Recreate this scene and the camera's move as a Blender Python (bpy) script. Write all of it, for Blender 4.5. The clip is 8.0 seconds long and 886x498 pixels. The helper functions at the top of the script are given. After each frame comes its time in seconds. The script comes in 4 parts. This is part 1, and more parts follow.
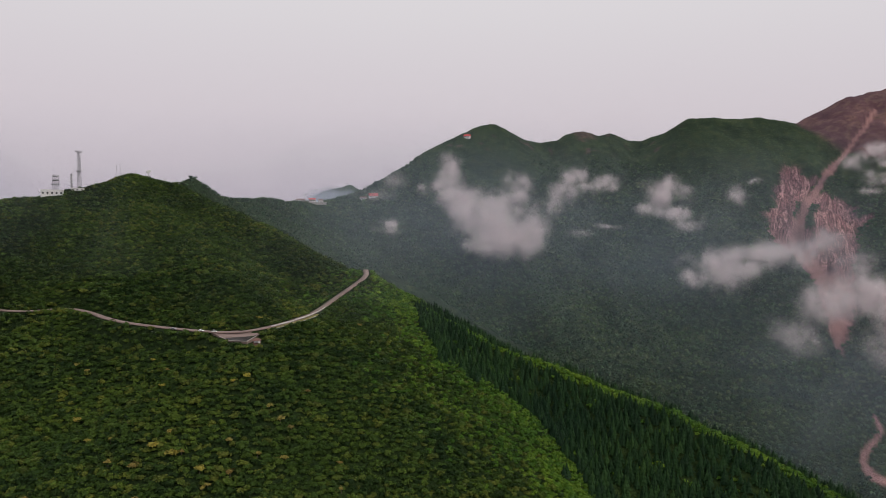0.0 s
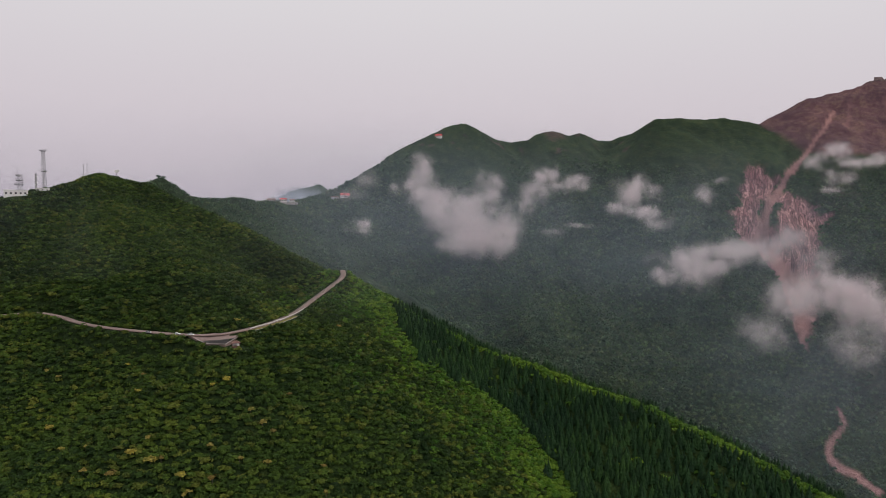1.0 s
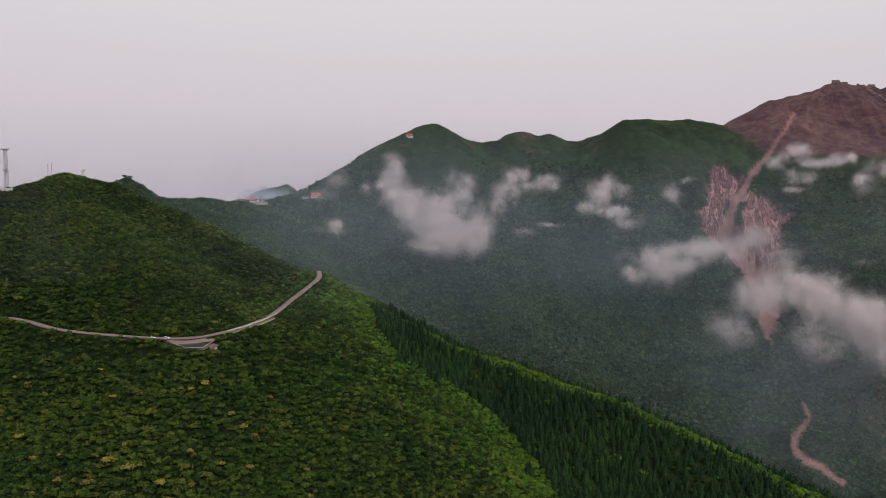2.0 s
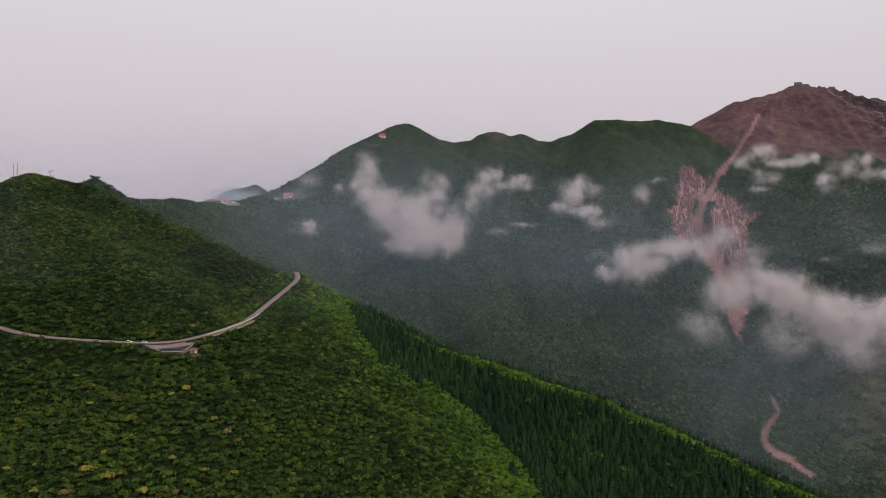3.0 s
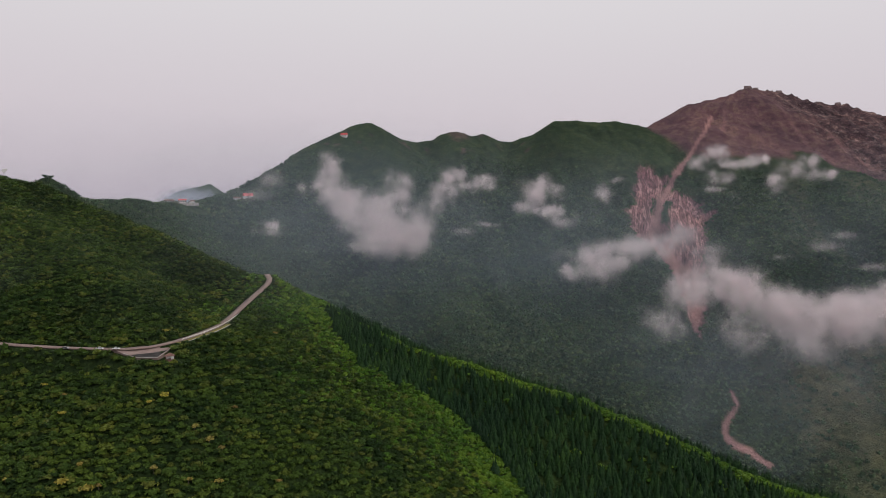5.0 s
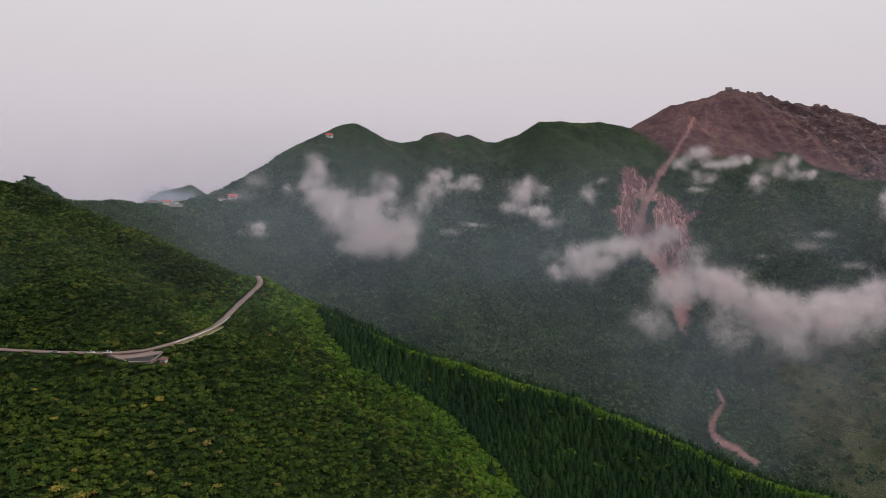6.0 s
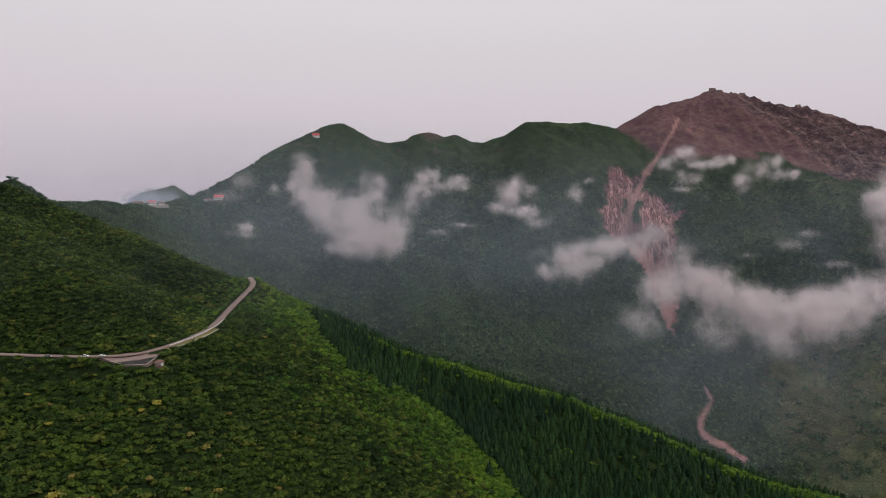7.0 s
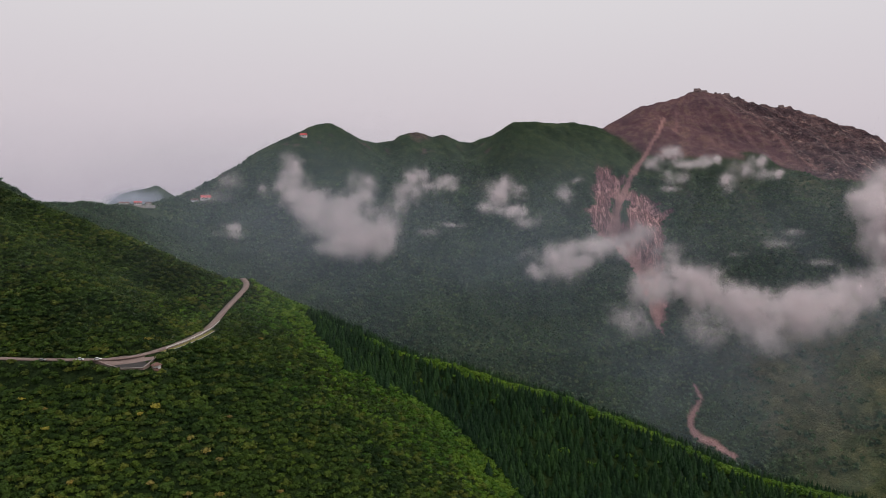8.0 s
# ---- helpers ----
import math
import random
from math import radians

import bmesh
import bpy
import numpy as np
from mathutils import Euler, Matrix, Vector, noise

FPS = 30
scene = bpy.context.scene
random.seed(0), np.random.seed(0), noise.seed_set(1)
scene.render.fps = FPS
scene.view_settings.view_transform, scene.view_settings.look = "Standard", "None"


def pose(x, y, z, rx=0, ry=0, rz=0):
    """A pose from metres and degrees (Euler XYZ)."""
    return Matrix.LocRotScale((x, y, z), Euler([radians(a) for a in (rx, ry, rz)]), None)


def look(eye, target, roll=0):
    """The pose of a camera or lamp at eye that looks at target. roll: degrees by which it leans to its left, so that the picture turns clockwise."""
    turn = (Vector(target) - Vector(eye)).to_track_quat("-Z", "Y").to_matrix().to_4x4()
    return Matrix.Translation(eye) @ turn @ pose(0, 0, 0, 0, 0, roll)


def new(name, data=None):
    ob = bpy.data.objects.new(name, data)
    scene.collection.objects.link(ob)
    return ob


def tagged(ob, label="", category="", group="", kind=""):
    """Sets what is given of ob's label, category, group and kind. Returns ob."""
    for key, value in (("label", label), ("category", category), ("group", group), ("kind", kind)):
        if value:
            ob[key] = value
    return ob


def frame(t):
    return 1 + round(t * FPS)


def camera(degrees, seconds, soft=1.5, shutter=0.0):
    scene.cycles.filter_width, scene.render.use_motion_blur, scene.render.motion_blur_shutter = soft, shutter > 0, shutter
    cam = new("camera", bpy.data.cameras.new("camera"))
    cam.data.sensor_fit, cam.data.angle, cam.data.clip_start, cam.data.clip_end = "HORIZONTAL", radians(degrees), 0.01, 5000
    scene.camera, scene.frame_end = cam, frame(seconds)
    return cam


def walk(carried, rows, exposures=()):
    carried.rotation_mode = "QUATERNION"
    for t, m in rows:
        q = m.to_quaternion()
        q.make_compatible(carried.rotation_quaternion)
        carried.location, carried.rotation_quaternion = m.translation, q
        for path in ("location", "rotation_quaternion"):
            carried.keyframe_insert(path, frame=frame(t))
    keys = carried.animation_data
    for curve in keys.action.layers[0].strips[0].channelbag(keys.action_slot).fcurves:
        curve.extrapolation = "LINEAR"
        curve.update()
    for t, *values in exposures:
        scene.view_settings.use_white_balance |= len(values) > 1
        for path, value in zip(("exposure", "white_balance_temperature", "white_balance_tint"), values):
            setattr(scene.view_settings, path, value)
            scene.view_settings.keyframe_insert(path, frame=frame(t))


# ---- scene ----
cam = camera(69.0, 8.0, soft=0.8)
PATH = [
    (0, (-2.539, -2.716, 503.804), (-2.557, -0.723, 503.638), 1.0),
    (0.5, (-7.186, -1.92, 503.814), (-7.155, 0.072, 503.648), 0.9),
    (1, (-11.833, -1.101, 503.831), (-11.754, 0.89, 503.665), 0.9),
    (1.5, (-16.444, -0.22, 503.855), (-16.316, 1.769, 503.689), 0.9),
    (3, (-30.103, 2.775, 504.074), (-29.834, 4.75, 503.91), 0.7),
    (3.5, (-34.653, 3.921, 504.125), (-34.346, 5.89, 503.961), 0.7),
    (4, (-39.205, 5.22, 504.168), (-38.863, 7.183, 504.006), 0.7),
    (4.5, (-43.753, 6.681, 504.198), (-43.379, 8.639, 504.035), 0.7),
    (6, (-57.408, 11.539, 504.279), (-56.952, 13.48, 504.118), 0.6),
    (6.5, (-62.033, 13.284, 504.297), (-61.553, 15.219, 504.136), 0.5),
    (7, (-66.671, 15.164, 504.316), (-66.167, 17.093, 504.156), 0.5),
    (7.5, (-71.289, 17.132, 504.336), (-70.761, 19.055, 504.176), 0.5),
    (8, (-75.874, 19.141, 504.344), (-75.325, 21.058, 504.184), 0.4),
]
walk(cam, [(t, look(eye, target, roll)) for t, eye, target, roll in PATH])

# ---- light ----
scene.cycles.transparent_max_bounces = 128
world = bpy.data.worlds.new("world")
scene.world = world
world.use_nodes = True
wn, wl = world.node_tree.nodes, world.node_tree.links
wn.clear()
SUN_ELEVATION, SUN_TURN = radians(38), radians(115)
sky = wn.new("ShaderNodeTexSky")
sky.sky_type, sky.sun_disc = "NISHITA", False
sky.sun_elevation, sky.sun_rotation, sky.altitude, sky.dust_density = SUN_ELEVATION, SUN_TURN, 1100, 4.0
wco = wn.new("ShaderNodeTexCoord")
wsep = wn.new("ShaderNodeSeparateXYZ")
wl.new(wco.outputs["Generated"], wsep.inputs[0])
wramp = wn.new("ShaderNodeValToRGB")
wl.new(wsep.outputs["Z"], wramp.inputs[0])
for e, (p, c) in zip((wramp.color_ramp.elements[0], wramp.color_ramp.elements[1], wramp.color_ramp.elements.new(0.12), wramp.color_ramp.elements.new(0.26)),
                     ((0.0, (0.505, 0.447, 0.505)), (1.0, (0.73, 0.70, 0.725)), (0.12, (0.61, 0.553, 0.592)), (0.26, (0.675, 0.642, 0.665)))):
    e.position, e.color = p, (*c, 1)
wramp.color_ramp.elements[0].position = 0.0
back_deck, back_sky, wadd, wout = (wn.new(k) for k in ("ShaderNodeBackground", "ShaderNodeBackground", "ShaderNodeAddShader", "ShaderNodeOutputWorld"))
wl.new(wramp.outputs[0], back_deck.inputs[0])
wl.new(sky.outputs[0], back_sky.inputs[0])
back_deck.inputs[1].default_value, back_sky.inputs[1].default_value = 1.02, 0.003
wl.new(back_deck.outputs[0], wadd.inputs[0])
wl.new(back_sky.outputs[0], wadd.inputs[1])
wl.new(wadd.outputs[0], wout.inputs[0])

sun_data = bpy.data.lights.new("sun", "SUN")
sun_data.energy, sun_data.angle, sun_data.color = 1.1, radians(14), (1.0, 0.94, 0.86)
sun = new("sun", sun_data)
sun_way = Vector((math.sin(SUN_TURN) * math.cos(SUN_ELEVATION), math.cos(SUN_TURN) * math.cos(SUN_ELEVATION), math.sin(SUN_ELEVATION)))
sun.matrix_world = look((0, 0, 2000), Vector((0, 0, 2000)) - sun_way)


# ---- noise and small tools ----
def lattice(ix, iy, iz, seed):
    n = (ix * 374761393 + iy * 668265263 + iz * 1440662683 + seed * 974634777) & 0xFFFFFFFF
    n = ((n ^ (n >> 13)) * 1274126177) & 0xFFFFFFFF
    return ((n ^ (n >> 16)) & 0xFFFF) / 65535.0


def value_noise(x, y, z, seed=0):
    """Smooth noise from 0 to 1 on arrays."""
    fx, fy, fz = np.floor(x), np.floor(y), np.floor(z)
    ix, iy, iz = fx.astype(np.int64), fy.astype(np.int64), fz.astype(np.int64)
    u, v, w = (k * k * (3 - 2 * k) for k in (x - fx, y - fy, z - fz))
    total = 0
    for a in (0, 1):
        for b in (0, 1):
            for c in (0, 1):
                total = total + (u if a else 1 - u) * (v if b else 1 - v) * (w if c else 1 - w) * lattice(ix + a, iy + b, iz + c, seed)
    return total


def fbm(x, y, z, octaves=4, seed=0):
    """Layered noise, about -0.5 to 0.5."""
    total, gain, norm = 0, 1.0, 0.0
    for o in range(octaves):
        total = total + gain * value_noise(x * 2.03 ** o, y * 2.03 ** o, z * 2.03 ** o, seed + o)
        norm += gain
        gain *= 0.5
    return total / norm - 0.5


def smooth(lo, hi, v):
    s = np.clip((v - lo) / (hi - lo), 0, 1)
    return s * s * (3 - 2 * s)


def along(x, y, pts):
    """Distance to a polyline in plan, its height there and the share of its length."""
    best, zz, share = np.full(x.shape, 1e9), np.zeros(x.shape), np.zeros(x.shape)
    for n, ((x0, y0, z0), (x1, y1, z1)) in enumerate(zip(pts, pts[1:])):
        dx, dy = x1 - x0, y1 - y0
        s = np.clip(((x - x0) * dx + (y - y0) * dy) / (dx * dx + dy * dy), 0, 1)
        d = np.hypot(x - x0 - s * dx, y - y0 - s * dy)
        near = d < best
        best = np.where(near, d, best)
        zz = np.where(near, z0 + s * (z1 - z0), zz)
        share = np.where(near, (n + s) / (len(pts) - 1), share)
    return best, zz, share


def mesh_from(name, verts, faces, material, attributes=None, smooth_faces=False):
    """A mesh from arrays of vertices and equal-sided faces, with per-point attributes."""
    me = bpy.data.meshes.new(name)
    verts, faces = np.asarray(verts, np.float32), np.asarray(faces, np.int32)
    me.vertices.add(len(verts))
    me.vertices.foreach_set("co", verts.ravel())
    me.loops.add(faces.size)
    me.loops.foreach_set("vertex_index", faces.ravel())
    me.polygons.add(len(faces))
    me.polygons.foreach_set("loop_start", np.arange(0, faces.size, faces.shape[1], dtype=np.int32))
    if smooth_faces:
        me.polygons.foreach_set("use_smooth", np.ones(len(faces), bool))
    for key, values in (attributes or {}).items():
        me.attributes.new(key, "FLOAT", "POINT").data.foreach_set("value", np.asarray(values, np.float32))
    me.update(calc_edges=True)
    me.validate()
    if material:
        me.materials.append(material)
    return me


def part(name, bm, material, parent, label="", place=None):
    """One mesh object from a bmesh, under a thing or a part."""
    me = bpy.data.meshes.new(name)
    bm.to_mesh(me)
    bm.free()
    me.materials.append(material)
    ob = new(name, me)
    ob.parent = parent
    if place is not None:
        ob.matrix_basis = place
    return tagged(ob, label)


def thing(name, place, label, category, group="", kind=""):
    ob = new(name)
    ob.matrix_basis = place
    return tagged(ob, label, category, group, kind)


def box(bm, cx, cy, cz, sx, sy, sz, turn=0.0):
    m = pose(cx, cy, cz, 0, 0, turn) @ Matrix.Diagonal((sx, sy, sz, 1))
    return bmesh.ops.create_cube(bm, size=1, matrix=m)["verts"]


def bar(bm, a, b, r, sides=5):
    """A thin round bar from a to b."""
    a, b = Vector(a), Vector(b)
    m = Matrix.Translation((a + b) / 2) @ (b - a).to_track_quat("Z", "Y").to_matrix().to_4x4()
    bmesh.ops.create_cone(bm, cap_ends=True, segments=sides, radius1=r, radius2=r, depth=(b - a).length, matrix=m)


# ---- materials ----
def material(name):
    m = bpy.data.materials.new(name)
    m.use_nodes = True
    return m, m.node_tree.nodes, m.node_tree.links, m.node_tree.nodes["Principled BSDF"]


def ramp(nodes, links, source, stops):
    r = nodes.new("ShaderNodeValToRGB")
    while len(r.color_ramp.elements) < len(stops):
        r.color_ramp.elements.new(0.5)
    for e, (p, c) in zip(r.color_ramp.elements, stops):
        e.position, e.color = p, (*c, 1)
    if source is not None:
        links.new(source, r.inputs[0])
    return r.outputs[0]


def noise_node(nodes, links, scale, detail=4, coords=None):
    n = nodes.new("ShaderNodeTexNoise")
    n.inputs["Scale"].default_value, n.inputs["Detail"].default_value = scale, detail
    if coords is None:
        coords = nodes.new("ShaderNodeNewGeometry").outputs["Position"]
    links.new(coords, n.inputs["Vector"])
    return n.outputs["Fac"]


def mixed(nodes, links, kind, fac, a, b):
    n = nodes.new("ShaderNodeMix")
    n.data_type, n.blend_type = "RGBA", kind
    for socket, v in ((n.inputs[0], fac), (n.inputs[6], a), (n.inputs[7], b)):
        if isinstance(v, (int, float)):
            socket.default_value = v
        elif isinstance(v, tuple):
            socket.default_value = (*v, 1)
        else:
            links.new(v, socket)
    return n.outputs[2]


def maths(nodes, links, op, a, b=0.0):
    n = nodes.new("ShaderNodeMath")
    n.operation = op
    for socket, v in zip(n.inputs, (a, b)):
        if isinstance(v, (int, float)):
            socket.default_value = v
        else:
            links.new(v, socket)
    return n.outputs[0]


def attribute(nodes, name):
    n = nodes.new("ShaderNodeAttribute")
    n.attribute_name = name
    return n.outputs["Fac"]


def bumped(nodes, links, bsdf, height, strength, distance):
    b = nodes.new("ShaderNodeBump")
    b.inputs["Strength"].default_value, b.inputs["Distance"].default_value = strength, distance
    links.new(height, b.inputs["Height"])
    links.new(b.outputs[0], bsdf.inputs["Normal"])


def foliage(name, stops, through_light=0.25):
    """Leaves whose hue changes from plant to plant and within each crown."""
    m, nodes, links, bsdf = material(name)
    info = nodes.new("ShaderNodeObjectInfo")
    v = maths(nodes, links, "FRACT", maths(nodes, links, "ADD", attribute(nodes, "tint"), info.outputs["Random"]))
    base = ramp(nodes, links, v, stops)
    grain = noise_node(nodes, links, 1.1, 4)
    wide = noise_node(nodes, links, 0.018, 3)
    base = mixed(nodes, links, "MULTIPLY", 0.8, base, ramp(nodes, links, grain, ((0.33, (0.42, 0.48, 0.45)), (0.67, (1.4, 1.35, 1.15)))))
    base = mixed(nodes, links, "MULTIPLY", 0.8, base, ramp(nodes, links, wide, ((0.33, (0.62, 0.72, 0.82)), (0.67, (1.3, 1.2, 0.92)))))
    links.new(base, bsdf.inputs["Base Color"])
    bumped(nodes, links, bsdf, noise_node(nodes, links, 1.3, 3), 0.9, 0.9)
    bsdf.inputs["Roughness"].default_value = 0.6
    bsdf.inputs["Specular IOR Level"].default_value = 0.12
    trans, mix = nodes.new("ShaderNodeBsdfTranslucent"), nodes.new("ShaderNodeMixShader")
    links.new(base, trans.inputs[0])
    mix.inputs[0].default_value = through_light
    links.new(bsdf.outputs[0], mix.inputs[1])
    links.new(trans.outputs[0], mix.inputs[2])
    links.new(mix.outputs[0], nodes["Material Output"].inputs[0])
    return m


def plain(name, dark, light, scale=2.0, rough=0.8, metal=0.0, bump=0.0):
    m, nodes, links, bsdf = material(name)
    f = noise_node(nodes, links, scale, 6)
    g = noise_node(nodes, links, scale * 0.12, 3)
    base = mixed(nodes, links, "MIX", g, ramp(nodes, links, f, ((0.3, dark), (0.7, light))), tuple((a + b) / 2 for a, b in zip(dark, light)))
    links.new(base, bsdf.inputs["Base Color"])
    bsdf.inputs["Roughness"].default_value, bsdf.inputs["Metallic"].default_value = rough, metal
    if bump:
        bumped(nodes, links, bsdf, f, 0.5, bump)
    return m


LEAF = foliage("broadleaf", ((0.0, (0.018, 0.039, 0.011)), (0.3, (0.034, 0.066, 0.016)), (0.55, (0.050, 0.090, 0.019)), (0.8, (0.079, 0.128, 0.024)), (0.95, (0.116, 0.138, 0.030)), (1.0, (0.027, 0.052, 0.015))))
LEAF_BRIGHT = foliage("bright_broadleaf", ((0.0, (0.050, 0.116, 0.018)), (0.5, (0.086, 0.174, 0.024)), (1.0, (0.135, 0.220, 0.030))))
LEAF_YELLOW = foliage("flowering_broadleaf", ((0.0, (0.34, 0.30, 0.06)), (0.5, (0.28, 0.23, 0.08)), (1.0, (0.20, 0.14, 0.05))))
NEEDLE = foliage("cedar_needles", ((0.0, (0.009, 0.028, 0.012)), (0.5, (0.014, 0.042, 0.015)), (1.0, (0.025, 0.062, 0.019))), 0.12)
# distant leaves: part of the haze is painted in as bluer, greyer greens
LEAF_HAZED = foliage("hazed_broadleaf", ((0.0, (0.028, 0.058, 0.032)), (0.45, (0.050, 0.092, 0.045)), (0.8, (0.072, 0.118, 0.060)), (0.95, (0.098, 0.130, 0.066)), (1.0, (0.032, 0.06, 0.034))))
BARK = plain("bark", (0.05, 0.04, 0.03), (0.14, 0.11, 0.09), 3.0)


def ground_material():
    m, nodes, links, bsdf = material("ground")
    fine, mid, wide = noise_node(nodes, links, 0.35, 8), noise_node(nodes, links, 0.05, 6), noise_node(nodes, links, 0.009, 4)
    fall = nodes.new("ShaderNodeCombineXYZ")
    links.new(attribute(nodes, "across"), fall.inputs[0])
    links.new(attribute(nodes, "down"), fall.inputs[1])
    streak = noise_node(nodes, links, 1.0, 6, fall.outputs[0])
    floor = ramp(nodes, links, fine, ((0.3, (0.014, 0.026, 0.009)), (0.7, (0.030, 0.052, 0.014))))
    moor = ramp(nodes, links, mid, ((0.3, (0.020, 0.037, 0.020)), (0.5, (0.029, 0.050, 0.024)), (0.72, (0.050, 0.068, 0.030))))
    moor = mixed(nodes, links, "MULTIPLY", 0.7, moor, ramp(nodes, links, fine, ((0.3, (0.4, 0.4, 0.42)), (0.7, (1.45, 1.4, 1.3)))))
    grass = ramp(nodes, links, mid, ((0.35, (0.045, 0.060, 0.030)), (0.65, (0.105, 0.102, 0.052))))
    grass = mixed(nodes, links, "MULTIPLY", 0.6, grass, ramp(nodes, links, fine, ((0.3, (0.5, 0.5, 0.5)), (0.7, (1.35, 1.3, 1.3)))))
    rock = ramp(nodes, links, maths(nodes, links, "ADD", maths(nodes, links, "MULTIPLY", streak, .45), maths(nodes, links, "MULTIPLY", mid, .55)), ((0.22, (0.055, 0.036, 0.046)), (0.40, (0.104, 0.058, 0.070)), (0.50, (0.122, 0.069, 0.079)), (0.60, (0.165, 0.104, 0.094)), (0.68, (0.098, 0.056, 0.067)), (0.80, (0.22, 0.132, 0.142))))
    rock = mixed(nodes, links, "MULTIPLY", 0.75, rock, ramp(nodes, links, fine, ((0.3, (0.5, 0.47, 0.47)), (0.7, (1.35, 1.3, 1.3)))))
    rubble = ramp(nodes, links, maths(nodes, links, "ADD", maths(nodes, links, "MULTIPLY", mid, 0.5), maths(nodes, links, "MULTIPLY", streak, 0.5)), ((0.36, (0.028, 0.021, 0.026)), (0.47, (0.072, 0.045, 0.053)), (0.56, (0.125, 0.078, 0.084)), (0.65, (0.31, 0.21, 0.19))))
    rubble = mixed(nodes, links, "MULTIPLY", 0.8, rubble, ramp(nodes, links, fine, ((0.35, (0.3, 0.28, 0.28)), (0.65, (1.5, 1.45, 1.4)))))
    scree = ramp(nodes, links, fine, ((0.3, (0.215, 0.112, 0.113)), (0.7, (0.345, 0.195, 0.19))))
    cliff = ramp(nodes, links, streak, ((0.28, (0.055, 0.034, 0.040)), (0.41, (0.28, 0.14, 0.148)), (0.49, (0.11, 0.058, 0.065)), (0.58, (0.45, 0.25, 0.25)), (0.66, (0.13, 0.068, 0.072)), (0.80, (0.48, 0.34, 0.31))))
    cliff = mixed(nodes, links, "MULTIPLY", 0.8, cliff, ramp(nodes, links, fine, ((0.35, (0.35, 0.33, 0.33)), (0.65, (1.4, 1.35, 1.35)))))
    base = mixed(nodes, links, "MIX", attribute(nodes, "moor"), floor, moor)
    base = mixed(nodes, links, "MIX", attribute(nodes, "grass"), base, grass)
    base = mixed(nodes, links, "MIX", attribute(nodes, "rock"), base, rock)
    base = mixed(nodes, links, "MIX", attribute(nodes, "rubble"), base, rubble)
    base = mixed(nodes, links, "MIX", attribute(nodes, "cliff"), base, cliff)
    base = mixed(nodes, links, "MIX", attribute(nodes, "scree"), base, scree)
    base = mixed(nodes, links, "MULTIPLY", 0.7, base, ramp(nodes, links, wide, ((0.35, (0.68, 0.68, 0.72)), (0.65, (1.2, 1.15, 1.05)))))
    links.new(base, bsdf.inputs["Base Color"])
    bsdf.inputs["Roughness"].default_value, bsdf.inputs["Specular IOR Level"].default_value = 0.95, 0.1
    bumped(nodes, links, bsdf, maths(nodes, links, "ADD", fine, maths(nodes, links, "MULTIPLY", mid, 1.5)), 0.9, 5.0)
    return m


GROUND = ground_material()
ASPHALT = plain("asphalt", (0.145, 0.10, 0.09), (0.25, 0.178, 0.158), 1.2, 0.9)
ASPHALT_DARK = plain("dark_asphalt", (0.06, 0.055, 0.055), (0.10, 0.09, 0.09), 1.2, 0.85)

# ---- the land ----
NODAKE = [(-620, 560, 458), (-453, 650, 488), (-412, 720, 501), (-377, 765, 521.5), (-334, 765, 511), (-228, 735, 469), (-145, 690, 437), (-88, 652, 417)]
SHOULDER = [(-88, 652, 417), (-55, 640, 398), (2, 620, 374), (46, 605, 354), (97, 590, 343), (145, 565, 330), (192, 545, 318), (235, 518, 306), (278, 495, 287), (322, 475, 267), (369, 460, 250), (460, 445, 230), (700, 400, 170)]
SPUR = [(-377, 765, 508), (-300, 660, 482), (-247, 612, 457), (-185, 545, 428), (-148, 468, 394), (-115, 398, 332), (-70, 300, 255), (0, 120, 140)]
ROAD_SPUR = [(-88, 652, 417), (-98, 570, 407), (-115, 500, 402), (-148, 462, 395)]
WEST_SPUR = [(-420, 600, 415), (-385, 545, 392), (-345, 455, 345), (-300, 330, 262), (-260, 150, 160)]
FAR_WEST = [(-377, 765, 508), (-395, 900, 482), (-430, 1065, 498), (-382, 1150, 491), (-360, 1250, 487), (-321, 1450, 485), (-293, 1500, 475), (-282, 1700, 490)]
PASS = [(-282, 1700, 490), (-180, 1560, 499), (-120, 1460, 455)]
MYOKEN = [(-282, 1700, 490), (-230, 1705, 516), (-112, 1750, 582), (-41, 1780, 637), (33, 1800, 675), (85, 1835, 702), (105, 1844, 709), (120, 1847, 707), (150, 1852, 694), (194, 1870, 676), (240, 1900, 659)]
SADDLE = [(240, 1900, 659), (322, 1930, 675), (346, 1930, 690), (366, 1930, 701), (390, 1930, 705), (408, 1930, 700), (436, 1930, 690), (462, 1930, 695), (480, 1930, 690), (540, 1920, 669)]
KUNIMI = [(540, 1920, 669), (630, 1890, 701), (681, 1880, 736), (756, 1880, 739), (857, 1890, 741), (952, 1900, 740), (1031, 1930, 731)]
DOME = [(1031, 1930, 731), (1100, 1960, 772), (1198, 1980, 822), (1289, 2000, 843), (1353, 2010, 863), (1434, 2020, 890), (1505, 2020, 884), (1582, 2000, 866), (1664, 1980, 841), (1767, 1930, 821), (1843, 1880, 796), (1918, 1830, 754), (2014, 1760, 680), (2200, 1650, 560)]
KNOB = [(-432, 1064, 525), (-428, 1066, 526)]
BLUE_HILL = [(-955, 4645, 490), (-915, 4645, 520), (-860, 4650, 540), (-770, 4670, 556), (-738, 4680, 568), (-718, 4685, 568), (-690, 4690, 548), (-600, 4700, 490)]
